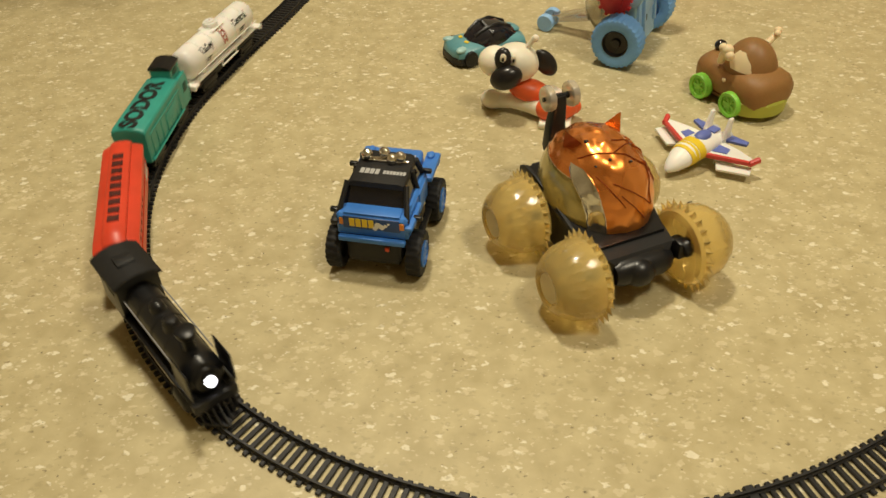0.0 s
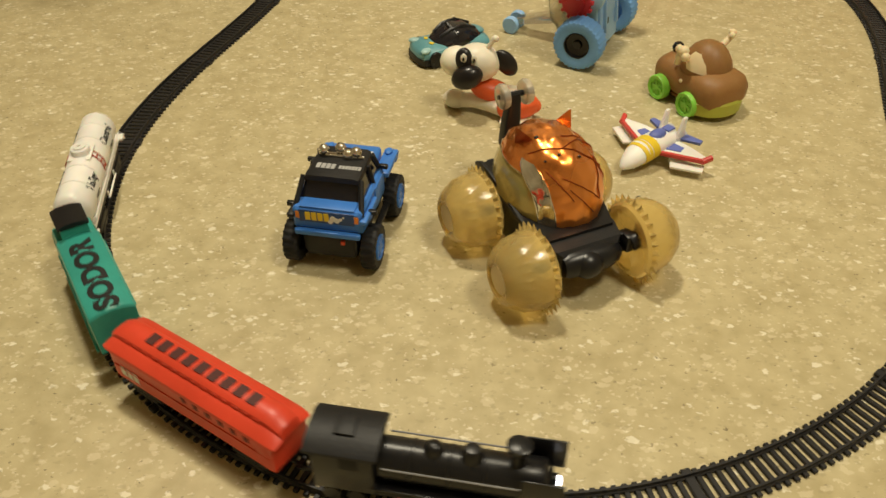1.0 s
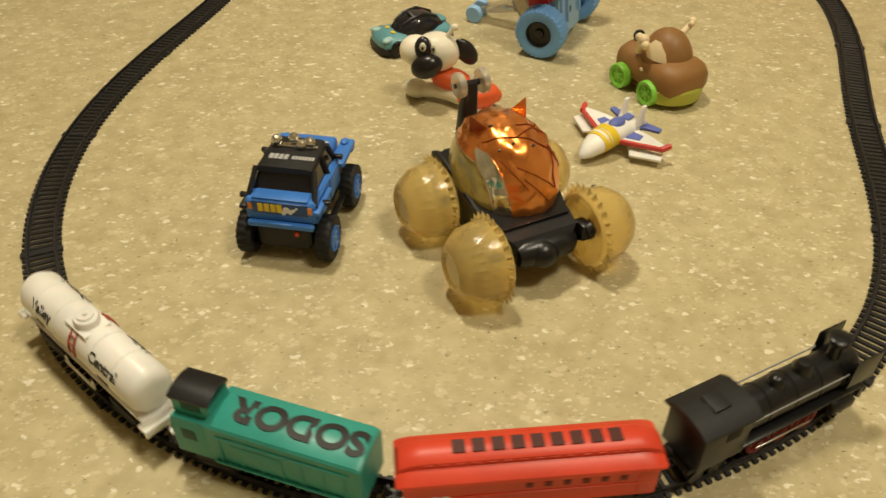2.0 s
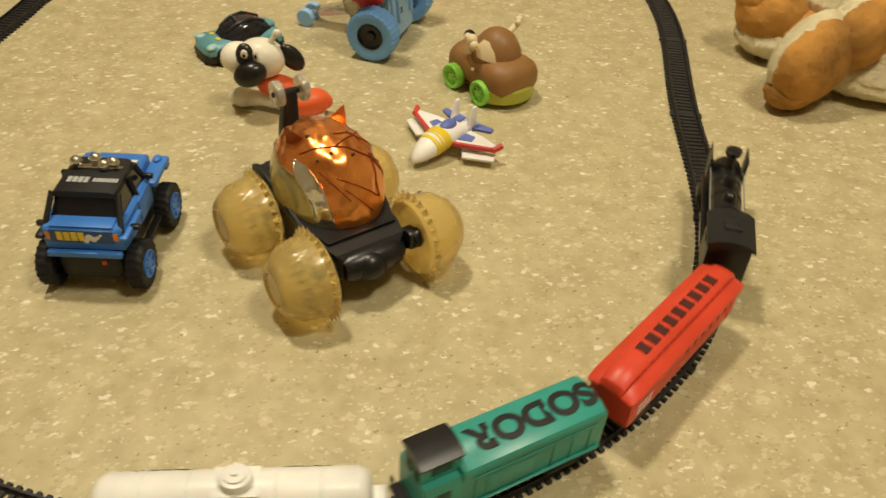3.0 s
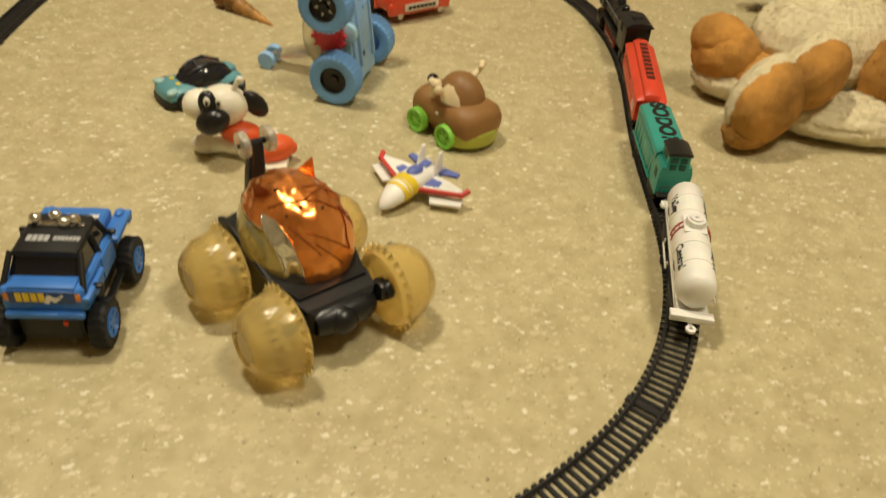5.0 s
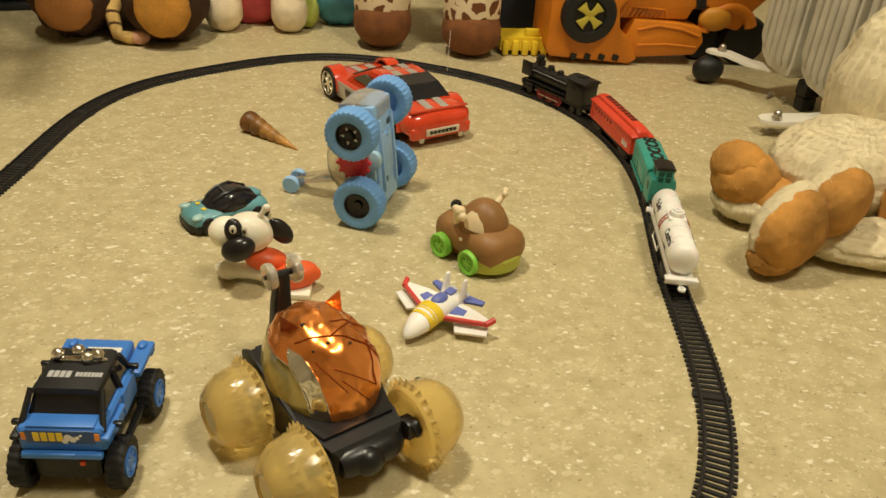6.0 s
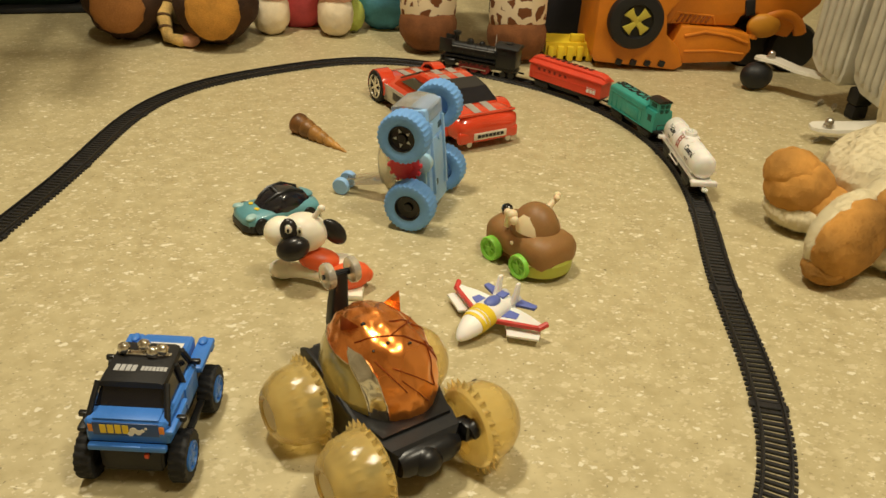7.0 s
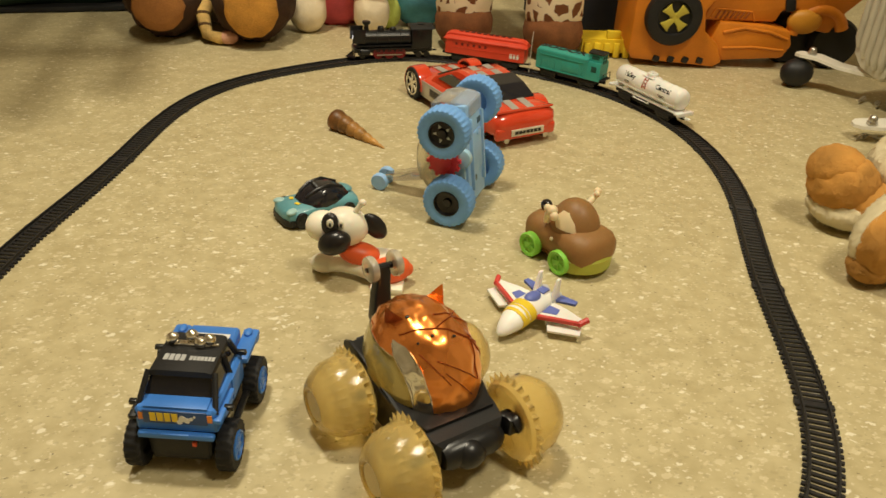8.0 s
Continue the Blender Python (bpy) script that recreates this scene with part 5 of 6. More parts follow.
def upright_car(m):
    c = thing("toy_transparent_gear_car", m, "light blue clear-bodied toy stunt car standing on end", "toy car", "toys inside the loop")
    Z0, Z1, R = 0.031, 0.117, 0.0305
    part("chassis", [box(0.060, 0.020, 0.128, T3((0, -0.010, 0.0740)), 0.004), box(0.050, 0.018, 0.028, T3((0, -0.004, Z0)), 0.004), box(0.050, 0.018, 0.028, T3((0, -0.004, Z1)), 0.004)] + [box(0.004, 0.006, 0.090, T3((x, -0.0210, 0.0740)), 0.001) for x in (-0.020, 0.020)], SKY, c, smooth=25)
    part("battery_cover", [box(0.030, 0.003, 0.050, T3((0, -0.0210, 0.0740)), 0.001), cyl(0.0028, 0.004, T3((0, -0.0225, 0.0960)) @ rx(90), 12)], SKY, c)
    for z in (0.040, 0.062, 0.086, 0.108):
        # boxes on the face; their dark blue stands for shade inside slots
        part("slot", box(0.016, 0.0012, 0.0070, T3((0.016 if z > 0.07 else -0.012, -0.0203, z)), 0.0004), mat("slot_shade", (0.05, 0.10, 0.15), 0.6), c)
    part("gear_case", [cyl(0.0125, 0.010, T3((-0.031, -0.012, 0.0740)) @ ry(90), 22, bevel=0.0015), box(0.008, 0.016, 0.060, T3((-0.029, -0.008, 0.0740)), 0.003)], mat("pale_blue_plastic", (0.36, 0.58, 0.74), 0.3, coat=0.3), c, "pale blue gear case")
    # thin clear cone over the gears, open towards the chassis
    prof = [(0.0300, 0.0), (0.0295, 0.010), (0.0270, 0.024), (0.0200, 0.038), (0.0120, 0.046), (0.0110, 0.0445), (0.0188, 0.0370), (0.0256, 0.0235), (0.0281, 0.010), (0.0286, 0.0), (0.0300, 0.0)]
    bm = bmesh.new()
    rings = [[bm.verts.new((r * 1.05 * math.cos(2 * math.pi * k / 36), z * 1.15, r * 1.95 * math.sin(2 * math.pi * k / 36) - z * 0.35)) for k in range(36)] for r, z in prof]
    for q0, q1 in zip(rings, rings[1:]):
        for k in range(36):
            bm.faces.new((q0[k], q0[(k + 1) % 36], q1[(k + 1) % 36], q1[k]))
    bmesh.ops.remove_doubles(bm, verts=bm.verts[:], dist=1e-6)
    bmesh.ops.recalc_face_normals(bm, faces=bm.faces[:])
    part("clear_shell", place_bm(bm, T3((0, 0.002, 0.0720))), mat("hazy_clear_plastic", (0.93, 0.87, 0.72), 0.16, glass=0.80, ior=1.45), c, "clear domed shell")
    part("clear_cover", [loft([[(x * w, y, z) for x, z in rounded_rect(2.0, h, 0.004)] for y, w, h in ((-0.022, 0.0200, 0.014), (-0.012, 0.0270, 0.022), (0.010, 0.0300, 0.026), (0.024, 0.0270, 0.020))], T3((0, 0, 0.1290)))], mat("frosted_clear_plastic", (0.90, 0.93, 0.92), 0.2, glass=0.78), c, "frosted clear end cover", smooth=40)
    gear = [lathe([(0.004, -0.003), (0.0180, -0.003), (0.0190, 0), (0.0180, 0.003), (0.004, 0.003)], T3((-0.038, 0.008, 0.0720)) @ ry(90), 24)] + [box(0.006, 0.004, 0.004, T3((-0.038, 0.008, 0.0720)) @ rx(a) @ T3((0, 0, 0.0195))) for a in range(0, 360, 30)]
    part("red_gear", gear + [cyl(0.0115, 0.052, T3((-0.018, 0.008, 0.0720)) @ ry(90), 20, bevel=0.001)], mat("red_gear_plastic", (0.62, 0.04, 0.05), 0.4), c, "red inner gear")
    part("blue_gear", [cyl(0.0085, 0.006, T3((0.012, 0.012, 0.092)) @ ry(90), 16), cyl(0.0085, 0.006, T3((-0.012, 0.012, 0.038)) @ ry(90), 16)], SKY, c)
    for z in (Z0, Z1):
        part("axle", tube([(-0.056, -0.004, z), (0.056, -0.004, z)], 0.0030), SKY, c)
        for k in (-1, 1):
            w = part("tyre", tyre(R, 0.026, 0.0145, SKY_RUBBER, 30, 0.0012), SKY_RUBBER, c, "light blue tyre", at=T3((k * 0.060, -0.004, z)))
            part("rim", [lathe([(0.0158, 0.0), (0.0158, 0.0118), (0.0148, 0.0122), (0.0136, 0.0080), (0.0060, 0.0070), (0.0050, 0.0095), (0, 0.0100)], ry(90 * k), 28)], BLACK, w, "black rim")
            if z == Z1:
                part("spoke", [prism([(-0.0020, 0.0070), (0.0020, 0.0070), (0.0, 0.0120)], 0.0012, T3((k * 0.0082, 0, 0)) @ rx(a) @ ry(90), 0.0002) for a in range(0, 360, 72)], mat("pale_spoke", (0.55, 0.60, 0.62), 0.4), w, "pale spokes")
    arm = part("support_arm", [tube([(-0.006, 0.036, 0.040), (-0.006, 0.066, 0.034), (-0.006, 0.106, 0.0280)], [0.0075, 0.0060, 0.0042], None, 10), tube([(0.006, 0.036, 0.040), (0.006, 0.066, 0.034), (0.006, 0.106, 0.0280)], [0.0075, 0.0060, 0.0042], None, 10)], CLEAR, c, "clear support arm")
    for k in (-1, 1):
        part("caster_wheel", lathe([(0.003, -0.0045), (0.0100, -0.0045), (0.0112, -0.003), (0.0112, 0.003), (0.0100, 0.0045), (0.0060, 0.0035), (0.003, 0.0045)], T3((k * 0.0115, 0.110, 0.0248)) @ ry(90), 24), SKY, arm, "light blue caster wheel")
    return c


def race_car(m):
    c = thing("toy_race_car", m, "large red toy race car with grey stripes and chrome wheels", "toy car", "toys inside the loop")
    CAR_RED = mat("glossy_red_paint", (0.66, 0.055, 0.018), 0.18, coat=0.7, grain=0.05)
    CAR_GREY = mat("grey_stripe_paint", (0.36, 0.34, 0.31), 0.3, coat=0.3)
    sec = lambda y, w, z0, z1: [(math.copysign(abs(math.cos(a)) ** 0.62, math.cos(a)) * w, y, (z0 + z1) / 2 + math.copysign(abs(math.sin(a)) ** 0.66, math.sin(a)) * (z1 - z0) / 2) for a in [2 * math.pi * k / 32 for k in range(32)]]
    part("body", loft([sec(-0.128, 0.030, 0.014, 0.033), sec(-0.125, 0.042, 0.012, 0.039), sec(-0.117, 0.0495, 0.010, 0.0455), sec(-0.100, 0.052, 0.010, 0.0470), sec(-0.060, 0.053, 0.010, 0.0450), sec(0.000, 0.052, 0.010, 0.0400), sec(0.050, 0.052, 0.010, 0.0390), sec(0.085, 0.0525, 0.010, 0.0385), sec(0.110, 0.049, 0.010, 0.0330), sec(0.122, 0.040, 0.012, 0.0270), sec(0.126, 0.028, 0.014, 0.0220)]), CAR_RED, c)
    cab = lambda y, w, w2, z: [(x, y, zz) for x, zz in ((-w, 0.036), (w, 0.036), (w2, z), (w2 - 0.004, z + 0.003), (-w2 + 0.004, z + 0.003), (-w2, z))]
    part("cabin", loft([cab(-0.090, 0.042, 0.038, 0.0430), cab(-0.062, 0.044, 0.036, 0.0555), cab(-0.040, 0.043, 0.034, 0.0615), cab(-0.022, 0.043, 0.034, 0.0630), cab(-0.005, 0.043, 0.034, 0.0625), cab(0.045, 0.044, 0.038, 0.0405)]), CAR_RED, c, smooth=25)
    part("rear_window", loft([[(-w, y, z), (w, y, z), (w, y, z - 0.002), (-w, y, z - 0.002)] for y, w, z in ((-0.088, 0.036, 0.0478), (-0.064, 0.0340, 0.0596), (-0.042, 0.031, 0.0656))]), SMOKE, c, "dark rear window", smooth=0)
    part("windscreen", loft([[(-w, y, z), (w, y, z), (w, y, z - 0.002), (-w, y, z - 0.002)] for y, w, z in ((-0.002, 0.032, 0.0658), (0.041, 0.036, 0.0458))]), SMOKE, c, "dark windscreen", smooth=0)
    for k in (-1, 1):
        part("side_window", loft([[(k * x, y, z) for y, z in ((-0.040, 0.0440), (0.028, 0.0440), (0.000, 0.0575), (-0.034, 0.0575))] for x in (0.0385, 0.0425)], None), SMOKE, c, "dark side window", smooth=0)
        part("side_panel", box(0.0020, 0.112, 0.022, T3((k * 0.0518, 0.002, 0.0225)), 0.0006), mat("silver_side_paint", (0.50, 0.47, 0.42), 0.25, metal=0.3, coat=0.4), c, "silver side panel")
        for y in (-0.080, 0.080):
            part("wheel_arch", [loft([[(k * (0.0340 + w * 0.84), y + (r0 + dr) * math.cos(radians(a)), 0.0205 + (r0 + dr) * math.sin(radians(a))) for w, r0, dr in ((0.0, 0.0228, 0.0), (0.0238, 0.0228, 0.0), (0.0238, 0.0228, 0.0022), (0.0200, 0.0228, 0.0030), (0.0, 0.0228, 0.0034))] for a in range(-8, 189, 14)])], CAR_RED, c, "red arch over the wheel", smooth=50)
        part("side_print", letter_bars(3, 0.040, 0.0100, T3((k * 0.0532, 0.012, 0.0240)) @ rz(90 * k) @ rx(90), 0.1), mat("dark_print", (0.06, 0.05, 0.05), 0.5), c, "dark print")
        part("roof_stripe", loft([[(k * x, y, z), (k * (x + 0.011), y, z), (k * (x + 0.011), y, z - 0.001), (k * x, y, z - 0.001)] for x, y, z in ((0.006, -0.120, 0.0450), (0.006, -0.090, 0.0486))], None), CAR_GREY, c, "grey stripe", smooth=0)
        part("roof_stripe", loft([[(k * x, y, z), (k * (x + 0.011), y, z), (k * (x + 0.011), y, z - 0.001), (k * x, y, z - 0.001)] for x, y, z in ((0.006, -0.040, 0.0652), (0.006, -0.004, 0.0666))], None), CAR_GREY, c, "grey stripe", smooth=0)
        part("hood_stripe", loft([[(k * x, y, z), (k * (x + 0.011), y, z), (k * (x + 0.011), y, z - 0.001), (k * x, y, z - 0.001)] for x, y, z in ((0.006, 0.046, 0.0405), (0.006, 0.086, 0.0392))], None), CAR_GREY, c, "grey stripe", smooth=0)
        for y in (-0.080, 0.080):
            w = part("wheel", [tyre(0.0225, 0.020, 0.013, RUBBER, 20, 0.0006)], RUBBER, c, at=T3((k * 0.0460, y, 0.0225)))
            part("rim", [lathe([(0.0165, 0.0), (0.0165, 0.0102), (0.0150, 0.0104), (0.0140, 0.0070), (0.0040, 0.0070), (0.0036, 0.0095), (0, 0.0098)], ry(90 * k), 28)] + [box(0.0020, 0.0036, 0.0110, T3((k * 0.0085, 0, 0)) @ rx(a) @ T3((0, 0, 0.0085)), 0.0006) for a in range(0, 360, 60)], CHROME, w, "chrome spoked rim")
    part("rear_bumper", [box(0.092, 0.010, 0.017, T3((0, -0.1225, 0.0185)), 0.0048, 4)], CAR_RED, c)
    part("bumper_sticker", box(0.050, 0.0012, 0.0090, T3((0, -0.1288, 0.0200)), 0.0004), mat("cream_sticker", (0.70, 0.62, 0.50), 0.5), c, "cream sticker")
    part("sticker_print", letter_bars(7, 0.040, 0.0042, T3((0, -0.1296, 0.0200)) @ rx(90), 0.25), INK, c, "row of black bars")
    part("spoiler_lip", box(0.086, 0.008, 0.0030, T3((0, -0.1165, 0.0445)) @ rx(-12), 0.001), CAR_RED, c)
    part("exhaust", [cyl(0.0040, 0.010, T3((x, -0.122, 0.0105)) @ rx(90), 14) for x in (-0.030, 0.030)], STEEL, c)
    return c


def shell_material():
    """Dark brown whorls at the wide end, golden towards the tip."""
    nt = SHELL_BROWN.node_tree
    b = nt.nodes["Principled BSDF"]
    tc = nt.nodes.new("ShaderNodeTexCoord")
    sep = nt.nodes.new("ShaderNodeSeparateXYZ")
    nt.links.new(tc.outputs["Object"], sep.inputs["Vector"])
    mr = nt.nodes.new("ShaderNodeMapRange")
    mr.inputs["From Min"].default_value, mr.inputs["From Max"].default_value = 0.0, 0.085
    nt.links.new(sep.outputs["Z"], mr.inputs["Value"])
    old = b.inputs["Base Color"].links[0].from_socket
    ramp = nt.nodes.new("ShaderNodeValToRGB")
    ramp.color_ramp.elements[0].color = (0.30, 0.19, 0.12, 1)
    ramp.color_ramp.elements[1].color = (1.0, 0.92, 0.62, 1)
    nt.links.new(mr.outputs["Result"], ramp.inputs["Fac"])
    mix = nt.nodes.new("ShaderNodeMixRGB")
    mix.blend_type = "MULTIPLY"
    mix.inputs[0].default_value = 1.0
    nt.links.new(old, mix.inputs[1])
    nt.links.new(ramp.outputs["Color"], mix.inputs[2])
    nt.links.new(mix.outputs["Color"], b.inputs["Base Color"])
    return SHELL_BROWN


def sea_shell(m):
    prof, n = [(0.0, 0.0)], 7
    for k in range(n):
        f0, f1 = k / n, (k + 1) / n
        r0, r1 = 0.0150 * (1 - f0) ** 0.95 + 0.0004, 0.0150 * (1 - f1) ** 0.95 + 0.0004
        h0, h1 = 0.110 * f0 ** 0.88, 0.110 * f1 ** 0.88
        prof += [(r0 * 0.84, h0 + 0.0003), (r0 * 1.02, h0 + (h1 - h0) * 0.14), (r0 * 1.06, h0 + (h1 - h0) * 0.35), (r0 * 0.5 + r1 * 0.5, h0 + (h1 - h0) * 0.80), (r1 * 0.86, h1)]
    ob = part("sea_shell", lathe(prof, None, 28), shell_material())
    ob.matrix_world = m
    return tagged(ob, "long pointed brown spiral sea shell lying on the floor", "sea shell", "toys inside the loop")


toy_jeep(T3((-0.0465, 0.5525, 0)) @ rz(-12)).scale = (0.94, 0.94, 0.94)
stunt_car(T3((0.137, 0.5145, 0)) @ rz(23))
toy_plane(T3((0.2540, 0.6640, 0)) @ rz(129)).scale = (1.14, 0.90, 1.25)
brown_car(T3((0.3315, 0.7865, 0)) @ rz(207))
toy_dog(T3((0.085, 0.772, 0)) @ rz(-4))
teal_car(T3((0.056, 0.909, 0)) @ rz(295)).scale = (1.03, 0.92, 1.08)
upright_car(T3((0.2410, 0.925, 0)) @ rz(60) @ rx(-7))
race_car(T3((0.317, 1.243, 0)) @ rz(20)).scale = (1.15, 1.18, 1.18)
sea_shell(T3((0.090, 1.186, 0.0150)) @ rz(math.degrees(math.atan2(1.104 - 1.186, 0.155 - 0.090))) @ ry(90 + 7.5))

# ---- plush toys and large toys along the edge ----
GIRAFFE = bpy.data.materials.new("giraffe_patch_plush")


def giraffe_material():
    GIRAFFE.use_nodes = True
    nt = GIRAFFE.node_tree
    b = nt.nodes["Principled BSDF"]
    b.inputs["Roughness"].default_value = 0.95
    tc = nt.nodes.new("ShaderNodeTexCoord")
    v = nt.nodes.new("ShaderNodeTexVoronoi")
    v.feature = "DISTANCE_TO_EDGE"
    v.inputs["Scale"].default_value = 32
    wob = nt.nodes.new("ShaderNodeTexNoise")
    wob.inputs["Scale"].default_value = 60
    add = nt.nodes.new("ShaderNodeVectorMath")
    add.operation = "MULTIPLY_ADD"
    add.inputs[1].default_value = (0.012,) * 3
    nt.links.new(tc.outputs["Object"], wob.inputs["Vector"])
    nt.links.new(wob.outputs["Color"], add.inputs[0])
    nt.links.new(tc.outputs["Object"], add.inputs[2])
    nt.links.new(add.outputs["Vector"], v.inputs["Vector"])
    r = nt.nodes.new("ShaderNodeValToRGB")
    r.color_ramp.elements[0].position, r.color_ramp.elements[1].position = 0.15, 0.19
    r.color_ramp.elements[0].color, r.color_ramp.elements[1].color = (0.86, 0.72, 0.50, 1), (0.19, 0.065, 0.020, 1)
    nt.links.new(v.outputs["Distance"], r.inputs["Fac"])
    nt.links.new(r.outputs["Color"], b.inputs["Base Color"])
    f = nt.nodes.new("ShaderNodeTexNoise")
    f.inputs["Scale"].default_value = 500
    bn = nt.nodes.new("ShaderNodeBump")
    bn.inputs["Distance"].default_value = 0.001
    nt.links.new(tc.outputs["Object"], f.inputs["Vector"])
    nt.links.new(f.outputs["Fac"], bn.inputs["Height"])
    nt.links.new(bn.outputs["Normal"], b.inputs["Normal"])


giraffe_material()


def plush(name, items, m, label, names, category="plush toy"):
    c = thing(name, m, label, category, "plush toys")
    for (lumps, mt), n in zip(items, names):
        part(n, lumps, mt, c, smooth=180)
    return c


# left sole: shade put into its colour, a darker copy of the gold
plush("plush_bear", [
    (blob(0.080, 0.095, 0.086, T3((-0.080, 0.055, 0.084)) @ rz(8), 0.08, 4, 1), FUR_DARK), (blob(0.047, 0.012, 0.046, T3((-0.082, -0.034, 0.074)) @ rz(6), 0.06, 4, 2), mat("shaded_gold_plush", (0.36, 0.15, 0.04), 0.95, grain=0.4, bump=1.0, scale=90)),
    (blob(0.080, 0.095, 0.086, T3((0.090, 0.020, 0.084)) @ rz(-6), 0.08, 4, 3), FUR_DARK), (blob(0.049, 0.012, 0.052, T3((0.088, -0.069, 0.078)) @ rz(-4), 0.06, 4, 4), FUR_GOLD),
    (blob(0.150, 0.120, 0.170, T3((0.0, 0.190, 0.165)), 0.06, 3, 5), FUR_DARK)], T3((-0.130, 1.645, 0)), "dark brown plush bear with golden foot soles, sitting", ("leg", "sole", "leg", "sole", "body"))
plush("plush_tiger", [(tube([(0.0, 0.10, 0.09), (-0.012, 0.03, 0.085), (-0.018, -0.02, 0.05), (-0.010, -0.045, 0.018), (0.014, -0.052, 0.013), (0.030, -0.050, 0.014)], [0.024, 0.022, 0.014, 0.011, 0.012, 0.010], None, 14), mat("pale_gold_plush", (0.55, 0.36, 0.12), 0.95, grain=0.6, bump=1.0, scale=90, blotch=0.5)), (blob(0.018, 0.015, 0.013, T3((0.030, -0.052, 0.0145)), 0.05, 4, 3), mat("pale_pink_plush", (0.70, 0.38, 0.26), 0.95, grain=0.4, bump=1.0)), (blob(0.035, 0.06, 0.06, T3((0.0, 0.12, 0.06)), 0.06, 3, 8), FUR_CREAM)], T3((-0.120, 1.670, 0)), "small striped golden plush with a curled tail", ("tail", "tail_tip", "body"))
STRIPE = mat("dark_stripe_plush", (0.10, 0.05, 0.02), 0.95, grain=0.4, bump=1.0)
tiger = next(o for o in scene.objects if o.name.startswith("plush_tiger"))
for y, z, x, r in ((0.060, 0.0865, -0.0070, 0.0236), (0.030, 0.0850, -0.0120, 0.0228), (0.004, 0.0690, -0.0152, 0.0182), (-0.020, 0.0500, -0.0180, 0.0146), (-0.034, 0.0320, -0.0145, 0.0128)):
    part("stripe", lathe([(r * 0.90, -0.0030), (r, -0.0022), (r, 0.0022), (r * 0.90, 0.0030)], T3((x, y, z)) @ rx(-70 if y > 0.02 else -40), 20), STRIPE, tiger, "dark stripe")
plush("plush_pig", [(blob(0.085, 0.075, 0.115, T3((0, 0.05, 0.105)), 0.05, 3, 6), FUR_PINK), (blob(0.038, 0.043, 0.044, T3((-0.066, -0.020, 0.043)), 0.05, 4, 7, 0.85), FUR_CREAM), (blob(0.037, 0.046, 0.044, T3((0.064, -0.030, 0.043)), 0.05, 4, 8, 0.85), FUR_CREAM),
    (blob(0.043, 0.048, 0.040, T3((-0.064, -0.014, 0.094)), 0.07, 4, 9), mat("rose_plush", (0.78, 0.44, 0.34), 0.95, grain=0.4, bump=1.0)), (blob(0.043, 0.050, 0.040, T3((0.064, -0.024, 0.094)), 0.07, 4, 10), mat("rose_plush", (0.78, 0.44, 0.34), 0.95, grain=0.4, bump=1.0))], T3((0.130, 1.745, 0)), "pink plush toy with cream feet, sitting", ("body", "foot", "foot", "leg", "leg"))
plush("plush_bird", [(blob(0.070, 0.060, 0.085, T3((0.02, 0.03, 0.080)), 0.06, 3, 11), FUR_BLUE), (blob(0.024, 0.030, 0.034, T3((-0.052, -0.012, 0.036)), 0.06, 4, 12), FUR_LIME), (blob(0.032, 0.035, 0.036, T3((0.075, -0.010, 0.072)), 0.05, 4, 13), FUR_BLUE)], T3((0.285, 1.745, 0)), "blue plush toy with pale green feet", ("body", "foot", "wing"))
for_legs = []
for x, y in ((0.0, 0.0), (0.166, -0.062)):
    for_legs += [(blob(0.057, 0.062, 0.050, T3((x, y, 0.050)), 0.04, 3, 14 + x, 0.9), FUR_BROWN), (lathe([(0.0, 0.060), (0.052, 0.062), (0.056, 0.080), (0.055, 0.130), (0.050, 0.22), (0.0, 0.24)], T3((x, y + 0.004, 0)), 28), GIRAFFE)]
for_legs += [(blob(0.11, 0.13, 0.10, T3((0.08, 0.09, 0.20)), 0.05, 3, 17), GIRAFFE)]
plush("plush_giraffe", for_legs, T3((0.368, 1.606, 0)), "plush giraffe with brown patches and chestnut feet", ("foot", "leg", "foot", "leg", "body"))

# thin clear tag thread standing by the giraffe
ob = part("tag_thread", tube([(0.457, 1.419, 0.0005), (0.4575, 1.420, 0.04), (0.459, 1.422, 0.081)], 0.0006, seg=6), mat("clear_thread", (0.8, 0.75, 0.65), 0.2, glass=0.3))
tagged(ob, "thin pale plastic thread standing up from the floor", "thread")


def storage_box(m):
    c = thing("toy_box", m, "near-black storage box behind the plush toys", "storage box")
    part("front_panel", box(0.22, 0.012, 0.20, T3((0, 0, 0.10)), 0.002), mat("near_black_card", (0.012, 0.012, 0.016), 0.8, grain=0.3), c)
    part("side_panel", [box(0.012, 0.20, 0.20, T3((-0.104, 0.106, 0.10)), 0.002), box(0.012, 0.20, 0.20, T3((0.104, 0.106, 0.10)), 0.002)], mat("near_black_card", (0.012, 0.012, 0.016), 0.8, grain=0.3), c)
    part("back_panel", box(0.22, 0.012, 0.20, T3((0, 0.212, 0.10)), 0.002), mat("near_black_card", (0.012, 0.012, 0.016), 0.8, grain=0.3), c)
    return c


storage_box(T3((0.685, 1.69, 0)))


